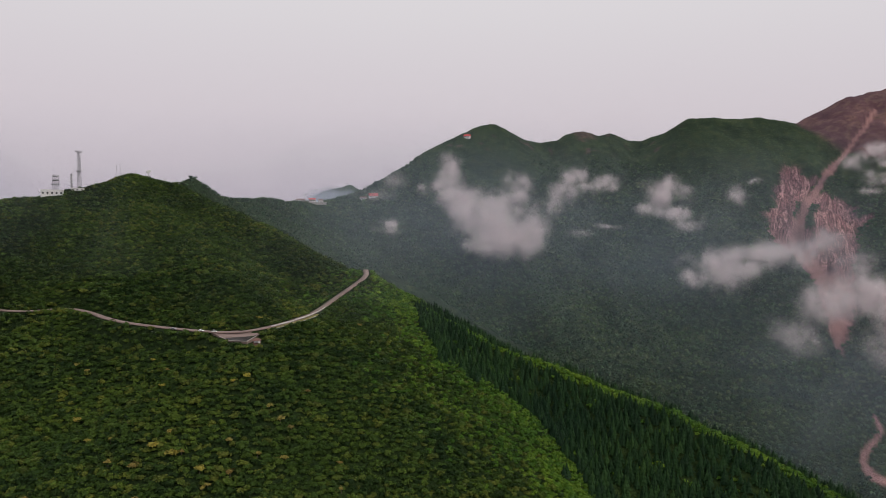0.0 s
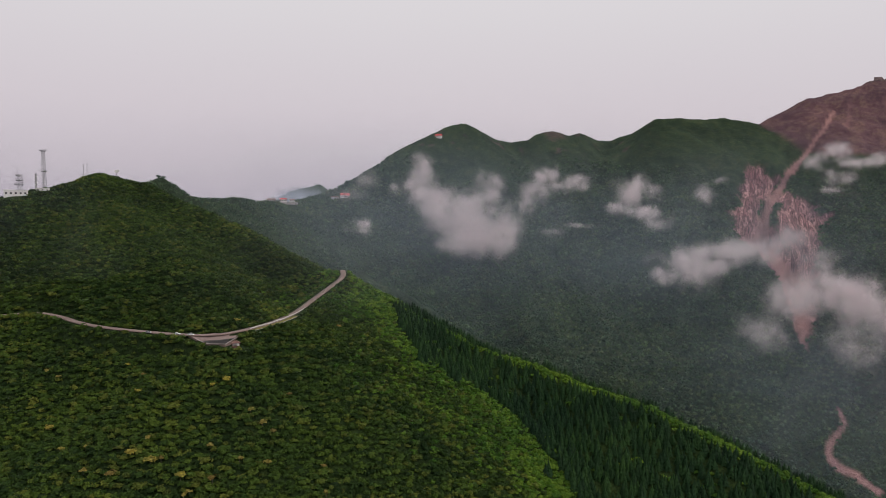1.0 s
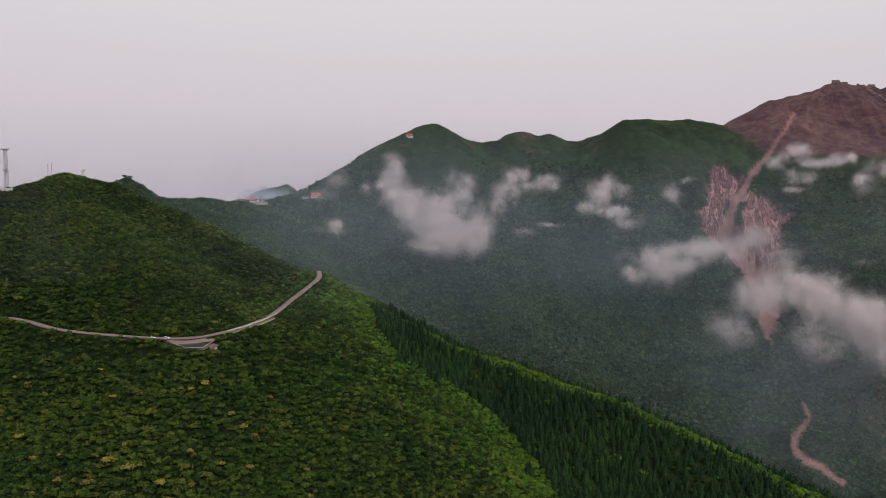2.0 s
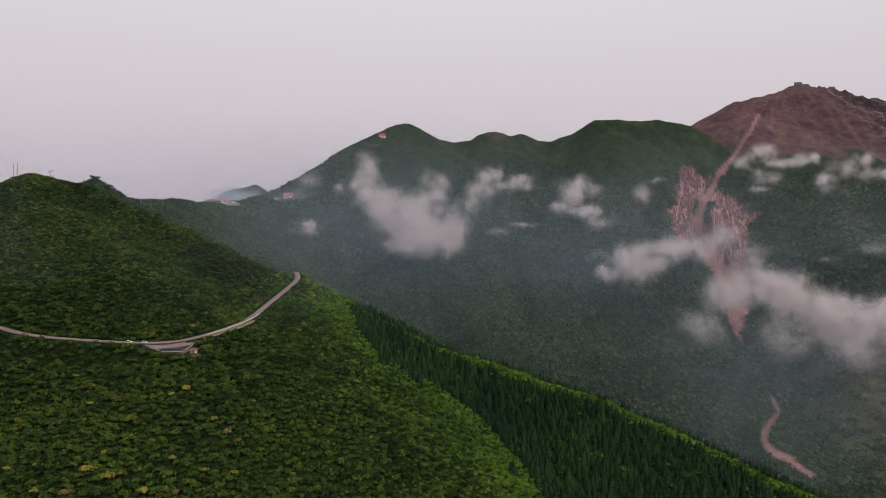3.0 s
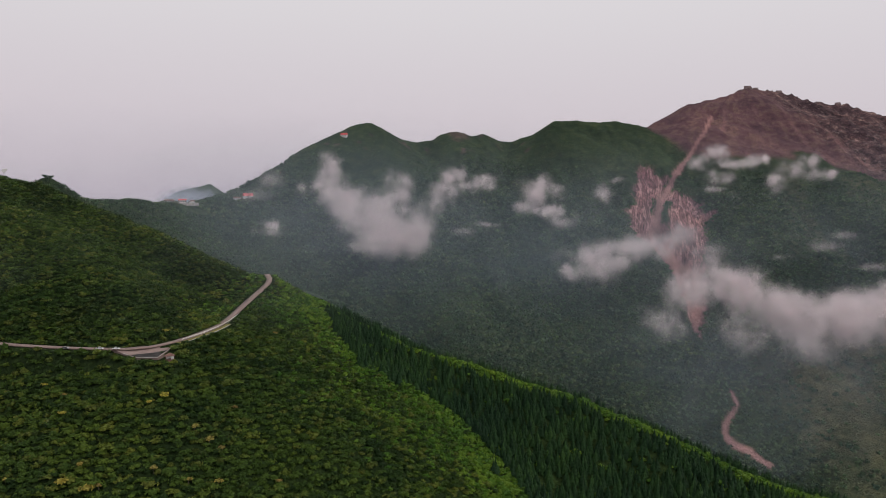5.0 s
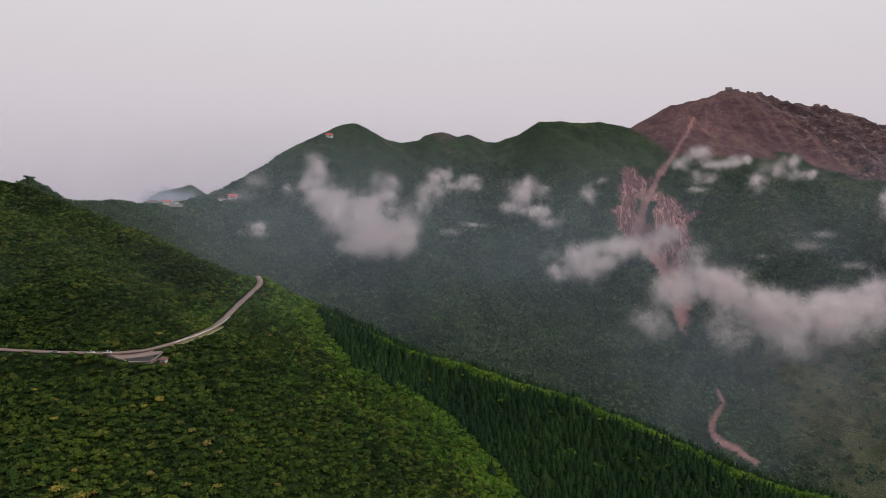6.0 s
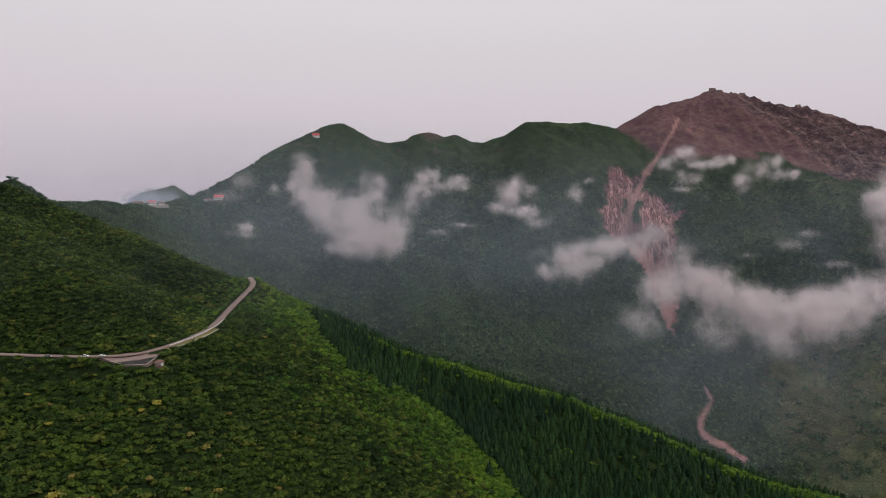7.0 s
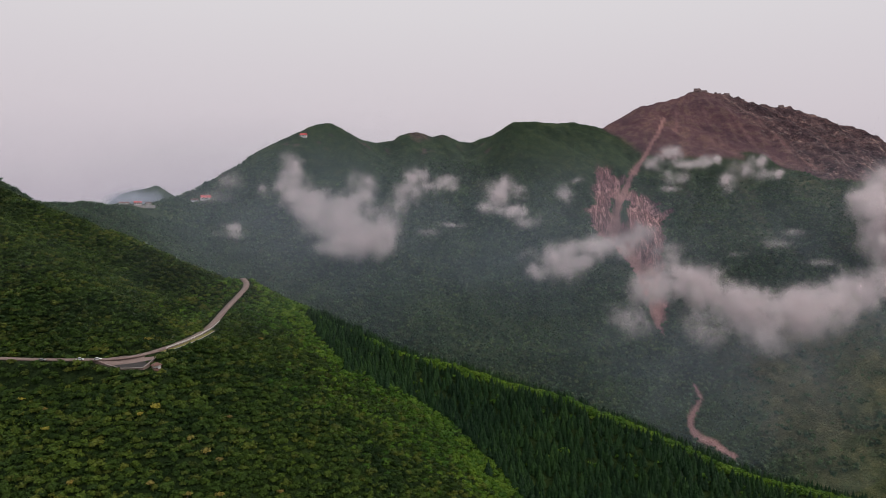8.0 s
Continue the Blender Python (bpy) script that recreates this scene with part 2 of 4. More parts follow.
ROAD = [(-520, 600, 404), (-420, 540, 402), (-349, 510, 403), (-320, 525, 405), (-293, 512, 404), (-269, 495, 402), (-246, 488, 400), (-196, 474, 399), (-165, 468, 399), (-147, 474, 400), (-126, 500, 402), (-113, 530, 404), (-104, 585, 409), (-95, 620, 414), (-86, 652, 420), (-92, 690, 422)]
SLIDE = [(1222, 1898, 785), (1130, 1794, 711), (995, 1688, 614), (876, 1567, 537), (786, 1456, 478), (723, 1361, 427)]
GULLY = [(735, 1375, 430), (752, 1250, 385), (717, 1190, 330), (690, 1135, 290), (672, 1100, 260), (667, 1072, 245)]
SCARP_WEST = [(872, 1640, 580), (815, 1565, 530), (765, 1490, 480), (735, 1415, 440), (730, 1375, 410)]
SCARP_EAST = [(880, 1512, 510), (866, 1440, 470), (815, 1345, 425), (772, 1270, 385), (735, 1190, 340)]
DRY_RUNS = [[(1445, 1905, 0), (1414, 1769, 0), (1398, 1690, 0), (1402, 1575, 0)], [(1290, 1930, 0), (1236, 1850, 0), (1180, 1780, 0)], [(1530, 1880, 0), (1490, 1760, 0), (1470, 1640, 0), (1475, 1520, 0)], [(1370, 1900, 0), (1325, 1780, 0), (1310, 1680, 0)]]
APRON = [(-172, 464, 397.4), (-158, 458, 395.8), (-148, 454, 395.0), (-140, 451, 395.0)]
TRACK = [(632, 935, 192), (625, 907, 177), (603, 889, 166), (579, 871, 156), (570, 859, 149), (569, 844, 141), (577, 832, 136), (587, 823, 133), (598, 800, 125)]


def ridge(x, y, pts, a, b, knee, rnd):
    """A crest line's flanks: slope a down to the knee's distance, b beyond it."""
    best = np.full(x.shape, -1e9)
    for (x0, y0, z0), (x1, y1, z1) in zip(pts, pts[1:]):
        dx, dy = x1 - x0, y1 - y0
        s = np.clip(((x - x0) * dx + (y - y0) * dy) / (dx * dx + dy * dy), 0, 1)
        d = np.hypot(x - x0 - s * dx, y - y0 - s * dy)
        d = np.sqrt(d * d + rnd * rnd) - rnd
        best = np.maximum(best, z0 + s * (z1 - z0) - a * np.minimum(d, knee) - b * np.maximum(d - knee, 0))
    return best


def soft(parts, k):
    top = np.maximum.reduce(parts)
    return top + k * np.log(sum(np.exp(np.clip((p - top) / k, -40, 0)) for p in parts))


def crest_distance(x, y):
    return np.minimum.reduce([along(x, y, p)[0] for p in (MYOKEN, SADDLE, KUNIMI, DOME, FAR_WEST)])


def height(x, y):
    near = soft([ridge(x, y, NODAKE, .62, .5, 400, 12), ridge(x, y, SHOULDER, .6, .5, 300, 8), ridge(x, y, SPUR, .58, .5, 250, 12), ridge(x, y, ROAD_SPUR, .48, .55, 60, 8), ridge(x, y, WEST_SPUR, .55, .5, 200, 12)], 4)
    far = soft([ridge(x, y, FAR_WEST, .5, .4, 300, 20), ridge(x, y, KNOB, .85, .7, 100, 5), ridge(x, y, PASS, .35, .5, 60, 20), ridge(x, y, MYOKEN, .68, .52, 260, 6), ridge(x, y, SADDLE, .68, .52, 260, 6),
                ridge(x, y, KUNIMI, .68, .54, 260, 6), ridge(x, y, DOME, .62, .52, 350, 14)], 5)
    # spurs and gullies on the far flanks, dying out at the crests
    away = smooth(20, 260, crest_distance(x, y)) * smooth(900, 1100, y)
    warp = 60 * fbm(x / 240, y / 240, 0 * x, 3, 11)
    far = far + away * (95 * fbm((x + warp) / 190, y / 420, 0 * x, 4, 3) + 16 * fbm(x / 45, y / 60, 0 * x, 3, 7))
    far = far + (1 - away) * 17 * fbm(x / 42, y / 42, 0 * x, 4, 21) * smooth(1000, 1200, y)
    far = far + away * smooth(820, 1000, x) * 46 * (.16 - np.abs(fbm((.9 * x - .42 * y) / 85 + warp / 90, (.42 * x + .9 * y) / 420, 0 * x, 3, 13)))
    far = far + smooth(12, 110, crest_distance(x, y)) * smooth(1300, 1450, y) * smooth(1000, 850, x) * 40 * (.15 - np.abs(fbm(x / 90 + warp / 70, y / 230, 0 * x, 3, 17)))
    floor = np.maximum(150 + .25 * (np.minimum(y, 1150) - 920) - .2 * np.maximum(y - 1150, 0) + 12 * fbm(x / 90, y / 90, 0 * x, 3, 5), -150)
    near = near + 9 * fbm(x / 60, y / 60, 0 * x, 3, 15) + 3.5 * fbm(x / 21, y / 21, 0 * x, 2, 19)
    hill = ridge(x, y, BLUE_HILL, .8, .6, 150, 6)
    h = soft([near, far, floor, hill, 60 + 0 * x - .02 * np.hypot(x, y)], 5)
    # the road is cut into the slope
    d, zr, _ = along(x, y, ROAD)
    k = smooth(15, 6, d)
    h = h * (1 - k) + (zr - 0.5) * k
    d, zr, _ = along(x, y, APRON)
    k = smooth(15, 9, d)
    h = h * (1 - k) + (zr - 0.5) * k
    # hollow of the slide and its gully
    d, _, s = along(x, y, SLIDE)
    h = h - 6 * smooth(24, 5, d)
    d, _, _ = along(x, y, GULLY)
    h = h - 9 * smooth(50, 10, d)
    # fluted scars on both sides of the gully
    across = .9 * x - .42 * y
    flute = fbm(across / 24, (.42 * x + .9 * y) / 130, 0 * x, 3, 35)
    scar = np.maximum(smooth(60, 20, along(x, y, SCARP_WEST)[0]), smooth(75, 25, along(x, y, SCARP_EAST)[0]))
    h = h - scar * (4 + 62 * np.abs(flute) + 10 * np.abs(fbm(x / 14, y / 22, 0 * x, 2, 36)))
    # broken lava on the dome
    bare = smooth(1040, 1150, x) * smooth(610, 680, h)
    rough = smooth(1400, 1520, x - .15 * (y - 1540))
    crag = np.abs(fbm(x / 60, y / 60, h / 60, 4, 45))
    h = h + bare * (11 * fbm(x / 36, y / 36, 0 * x, 4, 47) + rough * (75 * (.13 - crag) + 16 * fbm(x / 21, y / 21, 0 * x, 2, 49)))
    return h


def ground():
    front = np.radians(np.linspace(-46, 60, 560))
    rear = np.radians(np.linspace(60, 314, 60)[1:-1])
    turn = np.concatenate([front, rear])
    radii = np.concatenate([np.linspace(.02, 280, 27), np.arange(288, 900, 6.5), np.arange(900, 2300, 7.5), np.arange(2300, 2760, 10), np.arange(2770, 4980, 70)])
    cx, cy = -38.0, 6.0
    a, r = np.meshgrid(turn, radii)
    x, y = cx + r * np.sin(a), cy + r * np.cos(a)
    z = height(x, y)
    n, k = r.shape
    i = np.arange(n * k).reshape(n, k)
    j = np.roll(i, -1, axis=1)
    faces = np.stack([i[:-1], i[1:], j[1:], j[:-1]], -1).reshape(-1, 4)[:, ::-1]
    x, y, z = x.ravel(), y.ravel(), z.ravel()
    masks = ground_masks(x, y, z)
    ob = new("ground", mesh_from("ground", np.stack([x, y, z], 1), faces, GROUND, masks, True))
    return tagged(ob, "forested mountain land with a bare red-brown dome", "ground", kind="structure")


def ground_masks(x, y, z):
    wob = 60 * fbm(x / 110, y / 110, 0 * x, 4, 31)
    small = 30 * fbm(x / 28, y / 28, 0 * x, 3, 33)
    line = 622 - 70 * smooth(1350, 1470, x) + 22 * smooth(60, 15, np.abs(x - 1345)) + wob * .9 + small * .5
    rock = smooth(-12, 12, z - line) * smooth(985, 1035, x + 0.35 * (z - 730) + wob * .2) * smooth(1150, 1250, y)
    crop = smooth(.2, .28, fbm(x / 24, y / 24, 0 * x, 3, 53)) * smooth(600, 650, z) * smooth(700, 600, x) * smooth(1400, 1500, y)
    knob = smooth(44, 22, np.hypot(x - 388, (y - 1922) * .8) + small) * .5
    rock = np.maximum(rock, np.maximum(.6 * crop, knob))
    rubble = rock * smooth(1395, 1470, x - .15 * (y - 1540) + wob + small)
    d, _, s = along(x, y, SLIDE)
    scree = smooth(4, -2, d - (3 + 9 * s) + .15 * small)
    for run in DRY_RUNS:
        d, _, s = along(x, y, run)
        scree = np.maximum(scree, .38 * smooth(5, -3, d - 2 - 5 * s + .25 * small) * rock * smooth(-.2, .1, fbm(x / 25, y / 40, 0 * x, 2, 57)))
    d, _, s = along(x, y, SCARP_WEST)
    cliff = smooth(7, -7, d - 40 * (1 - .4 * s) - wob * .8 - 1.3 * small)
    d, _, s = along(x, y, SCARP_EAST)
    cliff = np.maximum(cliff, smooth(9, -9, d - 38 * (1 - .45 * s) - wob * .9 - 1.4 * small))
    d, _, s = along(x, y, GULLY)
    scree = np.maximum(scree, smooth(7, -7, d - 24 * np.minimum(1, 1.2 - 1.2 * s) - .3 * small))
    cliff = np.maximum(cliff, smooth(7, -7, d - 46 * (1 - s) - small * .7))
    d, _, s = along(x, y, TRACK)
    scree = np.maximum(scree, smooth(3, -3, d - 2 - 7 * s + .25 * small))
    grass = smooth(640, 720, x - .1 * (y - 800) + wob) * smooth(980, 840, y - .1 * x + wob) * smooth(420, 560, y) * (.6 + .4 * smooth(-.12, .12, fbm(x / 60, y / 60, 0 * x, 4, 39)))
    # lines down the slope: round the dome's summit, straight at the scars
    bearing = np.arctan2(x - 1434, 2060 - y)
    reach = np.hypot(x - 1434, 2060 - y)
    high = smooth(900, 960, x) * smooth(560, 600, z)
    across = np.where(high > .5, bearing * 13 + wob * .03 + small * .03, (.9 * x - .42 * y) / 11)
    down = np.where(high > .5, reach / 90 + wob * .02, (.42 * x + .9 * y) / 60)
    grass = np.maximum(grass, .5 * smooth(.02, .2, fbm((.9 * x - .42 * y) / 40, (.42 * x + .9 * y) / 170, 0 * x, 3, 37)) * smooth(940, 1040, x) * smooth(300, 380, z))
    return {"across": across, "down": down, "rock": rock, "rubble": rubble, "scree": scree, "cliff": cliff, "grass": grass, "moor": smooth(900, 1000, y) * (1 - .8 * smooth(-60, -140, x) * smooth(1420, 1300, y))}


ground()


def ribbon(pts, width, lift, samples):
    """A smooth paved strip along a line."""
    p = np.array(pts, float)
    for _ in range(3):
        q = np.empty((2 * len(p) - 2, 3))
        q[0::2], q[1::2] = .75 * p[:-1] + .25 * p[1:], .25 * p[:-1] + .75 * p[1:]
        p = np.vstack([p[:1], q, p[-1:]])
    t = np.gradient(p, axis=0)
    side = np.stack([t[:, 1], -t[:, 0], 0 * t[:, 0]], 1)
    side /= np.linalg.norm(side, axis=1)[:, None]
    w = np.asarray(width) / 2
    rows = [p + side * w + (0, 0, lift), p - side * w + (0, 0, lift), p - side * w + (0, 0, lift - 0.6), p + side * w + (0, 0, lift - 0.6)]
    v = np.stack(rows, 1).reshape(-1, 3)
    n = len(p)
    f = [(4 * i + a, 4 * i + (a + 1) % 4, 4 * i + 4 + (a + 1) % 4, 4 * i + 4 + a) for i in range(n - 1) for a in range(4)]
    return v, f


v, f = ribbon(ROAD, 5.4, 0.35, 8)
road = tagged(new("road", mesh_from("road", v, f, ASPHALT)), "worn pinkish-grey mountain road along the slope", "road", kind="structure")


# ---- woods ----
def crown_shape(rng, rings, sides, lobes, sprays, leaf):
    """A leafy crown of unit radius: an uneven mass of clumps, covered with sprays of leaves that stand off it."""
    way = rng.normal(size=(lobes, 3))
    way[:, 2] = np.abs(way[:, 2]) * .7
    way /= np.linalg.norm(way, axis=1)[:, None]
    reach = rng.uniform(.6, 1.25, lobes)
    stretch = np.array((rng.uniform(.85, 1.25), rng.uniform(.85, 1.25), .72))

    def skin(d):
        return .5 + .5 * float(np.max(reach * np.clip(way @ d, 0, 1) ** 5))
    verts, faces = [np.array((0, 0, .75 * skin(np.array((0, 0, 1.0)))))], []
    for r in range(rings):
        fall = 1.9 * (r + 1) / rings
        for k in range(sides):
            f, a = fall + rng.uniform(-.2, .2), 2 * math.pi * (k + .5 * (r % 2) + rng.uniform(-.3, .3)) / sides
            d = np.array((math.sin(f) * math.cos(a), math.sin(f) * math.sin(a), math.cos(f)))
            verts.append(d * (skin(d) - .1 + rng.uniform(-.1, .1)) * stretch)
    for k in range(sides):
        faces.append((0, 1 + k, 1 + (k + 1) % sides))
    for r in range(rings - 1):
        a0, b0 = 1 + r * sides, 1 + (r + 1) * sides
        for k in range(sides):
            n = (k + 1) % sides
            faces.extend([(a0 + k, b0 + k, b0 + n), (a0 + k, b0 + n, a0 + n)])
    for q in range(sprays):
        d = rng.normal(size=3)
        d[2] = abs(d[2]) * 1.1 - .1
        d /= np.linalg.norm(d)
        n = d + rng.normal(size=3) * .55 + (0, 0, .35)
        a = np.cross(n, rng.normal(size=3))
        a *= leaf * rng.uniform(.6, 1.35) / np.linalg.norm(a)
        b = np.cross(n / np.linalg.norm(n), a)
        c = d * (skin(d) + rng.uniform(-.08, .1)) * stretch
        k = len(verts)
        verts.extend([c - a - .5 * b, c + a - .4 * b, c + b + .2 * rng.uniform(-1, 1) * a])
        faces.append((k, k + 1, k + 2))
    return np.array(verts), np.array(faces)


def conifer_shape(rng, tiers, spokes):
    """A narrow cedar of unit height: drooping ragged tiers."""
    verts, faces = [], []
    for t in range(tiers):
        z, r = .06 + .64 * t / (tiers - 1), .25 * (1 - .78 * (t / (tiers - 1)) ** 1.3)
        k = len(verts)
        verts.append((rng.uniform(-.01, .01), rng.uniform(-.01, .01), z + .34))
        for s in range(2 * spokes):
            a = math.pi * (s + rng.uniform(-.25, .25)) / spokes + t
            q = r * (1.15 if s % 2 else .62) * rng.uniform(.8, 1.15)
            verts.append((q * math.cos(a), q * math.sin(a), z - (.05 if s % 2 else -.02)))
        for s in range(2 * spokes):
            faces.append((k, k + 1 + s, k + 1 + (s + 1) % (2 * spokes)))
    return np.array(verts), np.array(faces)


def scatter(rng, x0, x1, y0, y1, step):
    gx, gy = np.meshgrid(np.arange(x0, x1, step), np.arange(y0, y1, step))
    gx, gy = gx.ravel() + rng.uniform(-.52, .52, gx.size) * step, gy.ravel() + rng.uniform(-.52, .52, gy.size) * step
    return gx, gy


def planted(name, protos, x, y, z, wide, tall, tint, rng, mat, label, category):
    """Many plants as one object."""
    vs, fs, ts, base = [], [], [], 0
    which = rng.integers(0, len(protos), len(x))
    for n, (pv, pf) in enumerate(protos):
        k = np.nonzero(which == n)[0]
        if not len(k):
            continue
        a = rng.uniform(0, 2 * np.pi, len(k))
        ca, sa = np.cos(a)[:, None], np.sin(a)[:, None]
        px, py, pz = pv[:, 0], pv[:, 1], pv[:, 2]
        w = wide[k][:, None]
        v = np.stack([x[k][:, None] + w * (ca * px - sa * py), y[k][:, None] + w * (sa * px + ca * py), z[k][:, None] + tall[k][:, None] * pz], -1)
        vs.append(v.reshape(-1, 3))
        fs.append((pf[None] + (base + np.arange(len(k)) * len(pv))[:, None, None]).reshape(-1, 3))
        ts.append(np.repeat(tint[k], len(pv)))
        base += len(k) * len(pv)
    ob = new(name, mesh_from(name, np.vstack(vs), np.vstack(fs), mat, {"tint": np.concatenate(ts)}))
    return tagged(ob, label, category, kind="stuff")


rng = np.random.default_rng(5)
CROWNS = [crown_shape(rng, 3, 6, 7, 40, .23) for _ in range(14)]
MID_CROWNS = [crown_shape(rng, 3, 5, 6, 17, .31) for _ in range(12)]
SMALL_CROWNS = [crown_shape(rng, 2, 5, 5, 12, .36) for _ in range(10)]
BUSHES = [crown_shape(rng, 2, 4, 3, 5, .4) for _ in range(6)]
CEDARS = [conifer_shape(rng, 4, 6) for _ in range(6)]


def cedar_side(x, y):
    """Positive where the cedar plantation stands, right of the bright wood."""
    d, _, s = along(x, y, EDGE)
    e = np.interp(y, [p[1] for p in EDGE], [p[0] for p in EDGE])
    return x - e + 18 * fbm(x / 30, y / 30, 0 * x, 2, 41)


EDGE = [(152, 330, 0), (124, 410, 0), (110, 448, 0), (97, 477, 0), (89, 497, 0), (75, 518, 0), (58, 536, 0), (20, 542, 0), (-4, 550, 0), (-25, 581, 0), (-30, 614, 0), (-26, 640, 0), (20, 700, 0)]


# built-up spots: place and radius
BUILT = [(-300, 1421, 40), (-290, 1380, 26), (-195, 1600, 30), (-198, 1565, 22), (42, 1776, 14)]


def trunk_mesh():
    bm = bmesh.new()
    bmesh.ops.create_cone(bm, cap_ends=False, segments=7, radius1=.22, radius2=.1, depth=1, matrix=Matrix.Translation((0, 0, .5)))
    for k in range(4):
        a = k * 1.6
        bar(bm, (0, 0, .6 + .08 * k), (.8 * math.cos(a), .8 * math.sin(a), 1.0 + .06 * k), .05, 4)
    me = bpy.data.meshes.new("trunk")
    bm.to_mesh(me)
    bm.free()
    me.materials.append(BARK)
    return me


TRUNK = trunk_mesh()


def lone_tree(crown, x, y, z, wide, tall, lift, label, group):
    ob = thing("broadleaf_tree", pose(x, y, z - .2, 0, 0, (x * 37 + y * 91) % 360), label, "tree", group)
    t = new("trunk", TRUNK)
    t.parent, t.scale = ob, (1, 1, lift + .2)
    c = new("crown", crown)
    c.parent, c.location, c.scale = ob, (0, 0, lift + .2), (wide, wide, tall)
    return ob


VERGE = [(-139.5, 478, 0), (-127.5, 491, 0), (-118, 506, 0), (-110.5, 524, 0)]


def near_woods():
    x, y = scatter(rng, -560, 640, 150, 830, 3.35)
    keep = np.abs(np.arctan2(x + 38, y)) < radians(50)
    crest = NODAKE[:-1] + SHOULDER
    crest_y = np.interp(x, [p[0] for p in crest], [p[1] for p in crest])
    keep &= (y < crest_y + 30) & (along(x, y, ROAD)[0] > np.where(x < -160, 6.9, 6.0)) & (along(x, y, APRON)[0] > 8.5) & (along(x, y, VERGE)[0] > 7.5) & (np.hypot(x + 139, y - 451) > 8) & (np.hypot(x + 148, y - 472) > 9) & (np.hypot(x + 427, y - 735) > 7) & (np.hypot(x + 430, y - 684) > 13) & (np.hypot(x + 416, y - 711) > 8) & (np.hypot(x + 38, y) > 300)
    x, y = x[keep], y[keep]
    z = height(x, y)
    top = along(x, y, SHOULDER)[0]
    side = cedar_side(x, y)
    patch = fbm(x / 45, y / 45, 0 * x, 3, 51)
    cedar = ((side > 0) & (rng.uniform(0, 1, len(x)) < .965) & (top > np.where(x > 66, 10, 4))) | ((side > -60) & (side < -8) & (patch < -.2) & (y < 560))
    bright = ~cedar & (((rng.uniform(0, 1, len(x)) < smooth(-150, 0, side - 160 * patch)) & (y > 300)) | ((side > 0) & (rng.uniform(0, 1, len(x)) < .4)))
    thin = cedar & (rng.uniform(0, 1, len(x)) < .46)
    cedar &= ~thin
    bright &= ~thin
    x[thin], z[thin] = 5000, -900
    tint = np.clip(.45 + 1.1 * fbm(x / 40, y / 40, 0 * x, 3, 61) + rng.normal(0, .28, len(x)), 0, .97)
    wide = rng.uniform(2.3, 3.6, len(x)) * (1 + .35 * (rng.uniform(0, 1, len(x)) > .9))
    tall = wide * rng.uniform(.75, 1.15, len(x))
    lift = rng.uniform(.2, 1.5, len(x))
    # single trees where the slope lies nearest, the rest as one wood
    front = ~cedar & ~bright & (x > -230) & (x < 30)
    order = np.argsort(np.where(front & (y > 330 + .05 * np.abs(x + 90)), y, 1e9))[:300]
    single = np.zeros(len(x), bool)
    single[order] = True
    crowns = [mesh_from("crown", pv, pf, LEAF, {"tint": np.zeros(len(pv))}) for pv, pf in CROWNS]
    for i in order:
        lone_tree(crowns[i % len(crowns)], x[i], y[i], z[i], wide[i], tall[i], lift[i] + .4, "dense green broadleaf tree on the hillside", "hillside trees")
    def wood(pick, name, mat, label):
        close = pick & (np.hypot(x + 38, y) < 480)
        for k, shapes, n in ((close, CROWNS, name), (pick & ~close, MID_CROWNS, "upper_" + name)):
            planted(n, shapes, x[k], y[k], z[k] + lift[k], wide[k], tall[k], tint[k], rng, mat, label, "woods")
    wood(~cedar & ~bright & ~single & ~thin, "broadleaf_wood", LEAF, "dense dark green broadleaf wood on the hillside")
    wood(bright, "bright_wood", LEAF_BRIGHT, "bright fresh green broadleaf wood below the spur")
    crowns = [mesh_from("crown", pv, pf, NEEDLE, {"tint": np.zeros(len(pv))}) for pv, pf in CEDARS]
    ahead = np.argsort(np.where(cedar & (x > 95) & (x < 330), y + .25 * x, 1e9))[:260]
    for i in ahead:
        h = 8.5 + (i * 7 % 11) * .3
        ob = thing("cedar_tree", pose(x[i], y[i], z[i] - .3, 0, 0, i * 47 % 360), "slender dark green cedar in the plantation", "tree", "plantation cedars")
        t = new("trunk", TRUNK)
        t.parent, t.scale = ob, (.8, .8, h * .45)
        c = new("crown", crowns[i % len(crowns)])
        c.parent, c.scale = ob, (h * 1.45, h * 1.45, h)
    cedar[ahead] = False
    n = cedar.sum()
    tall = rng.uniform(8.0, 12.0, n)
    planted("cedar_plantation", CEDARS, x[cedar], y[cedar], z[cedar] - .3, tall * 1.45, tall, rng.uniform(0, .97, n), rng, NEEDLE, "dark green cedar plantation on the shoulder", "woods")


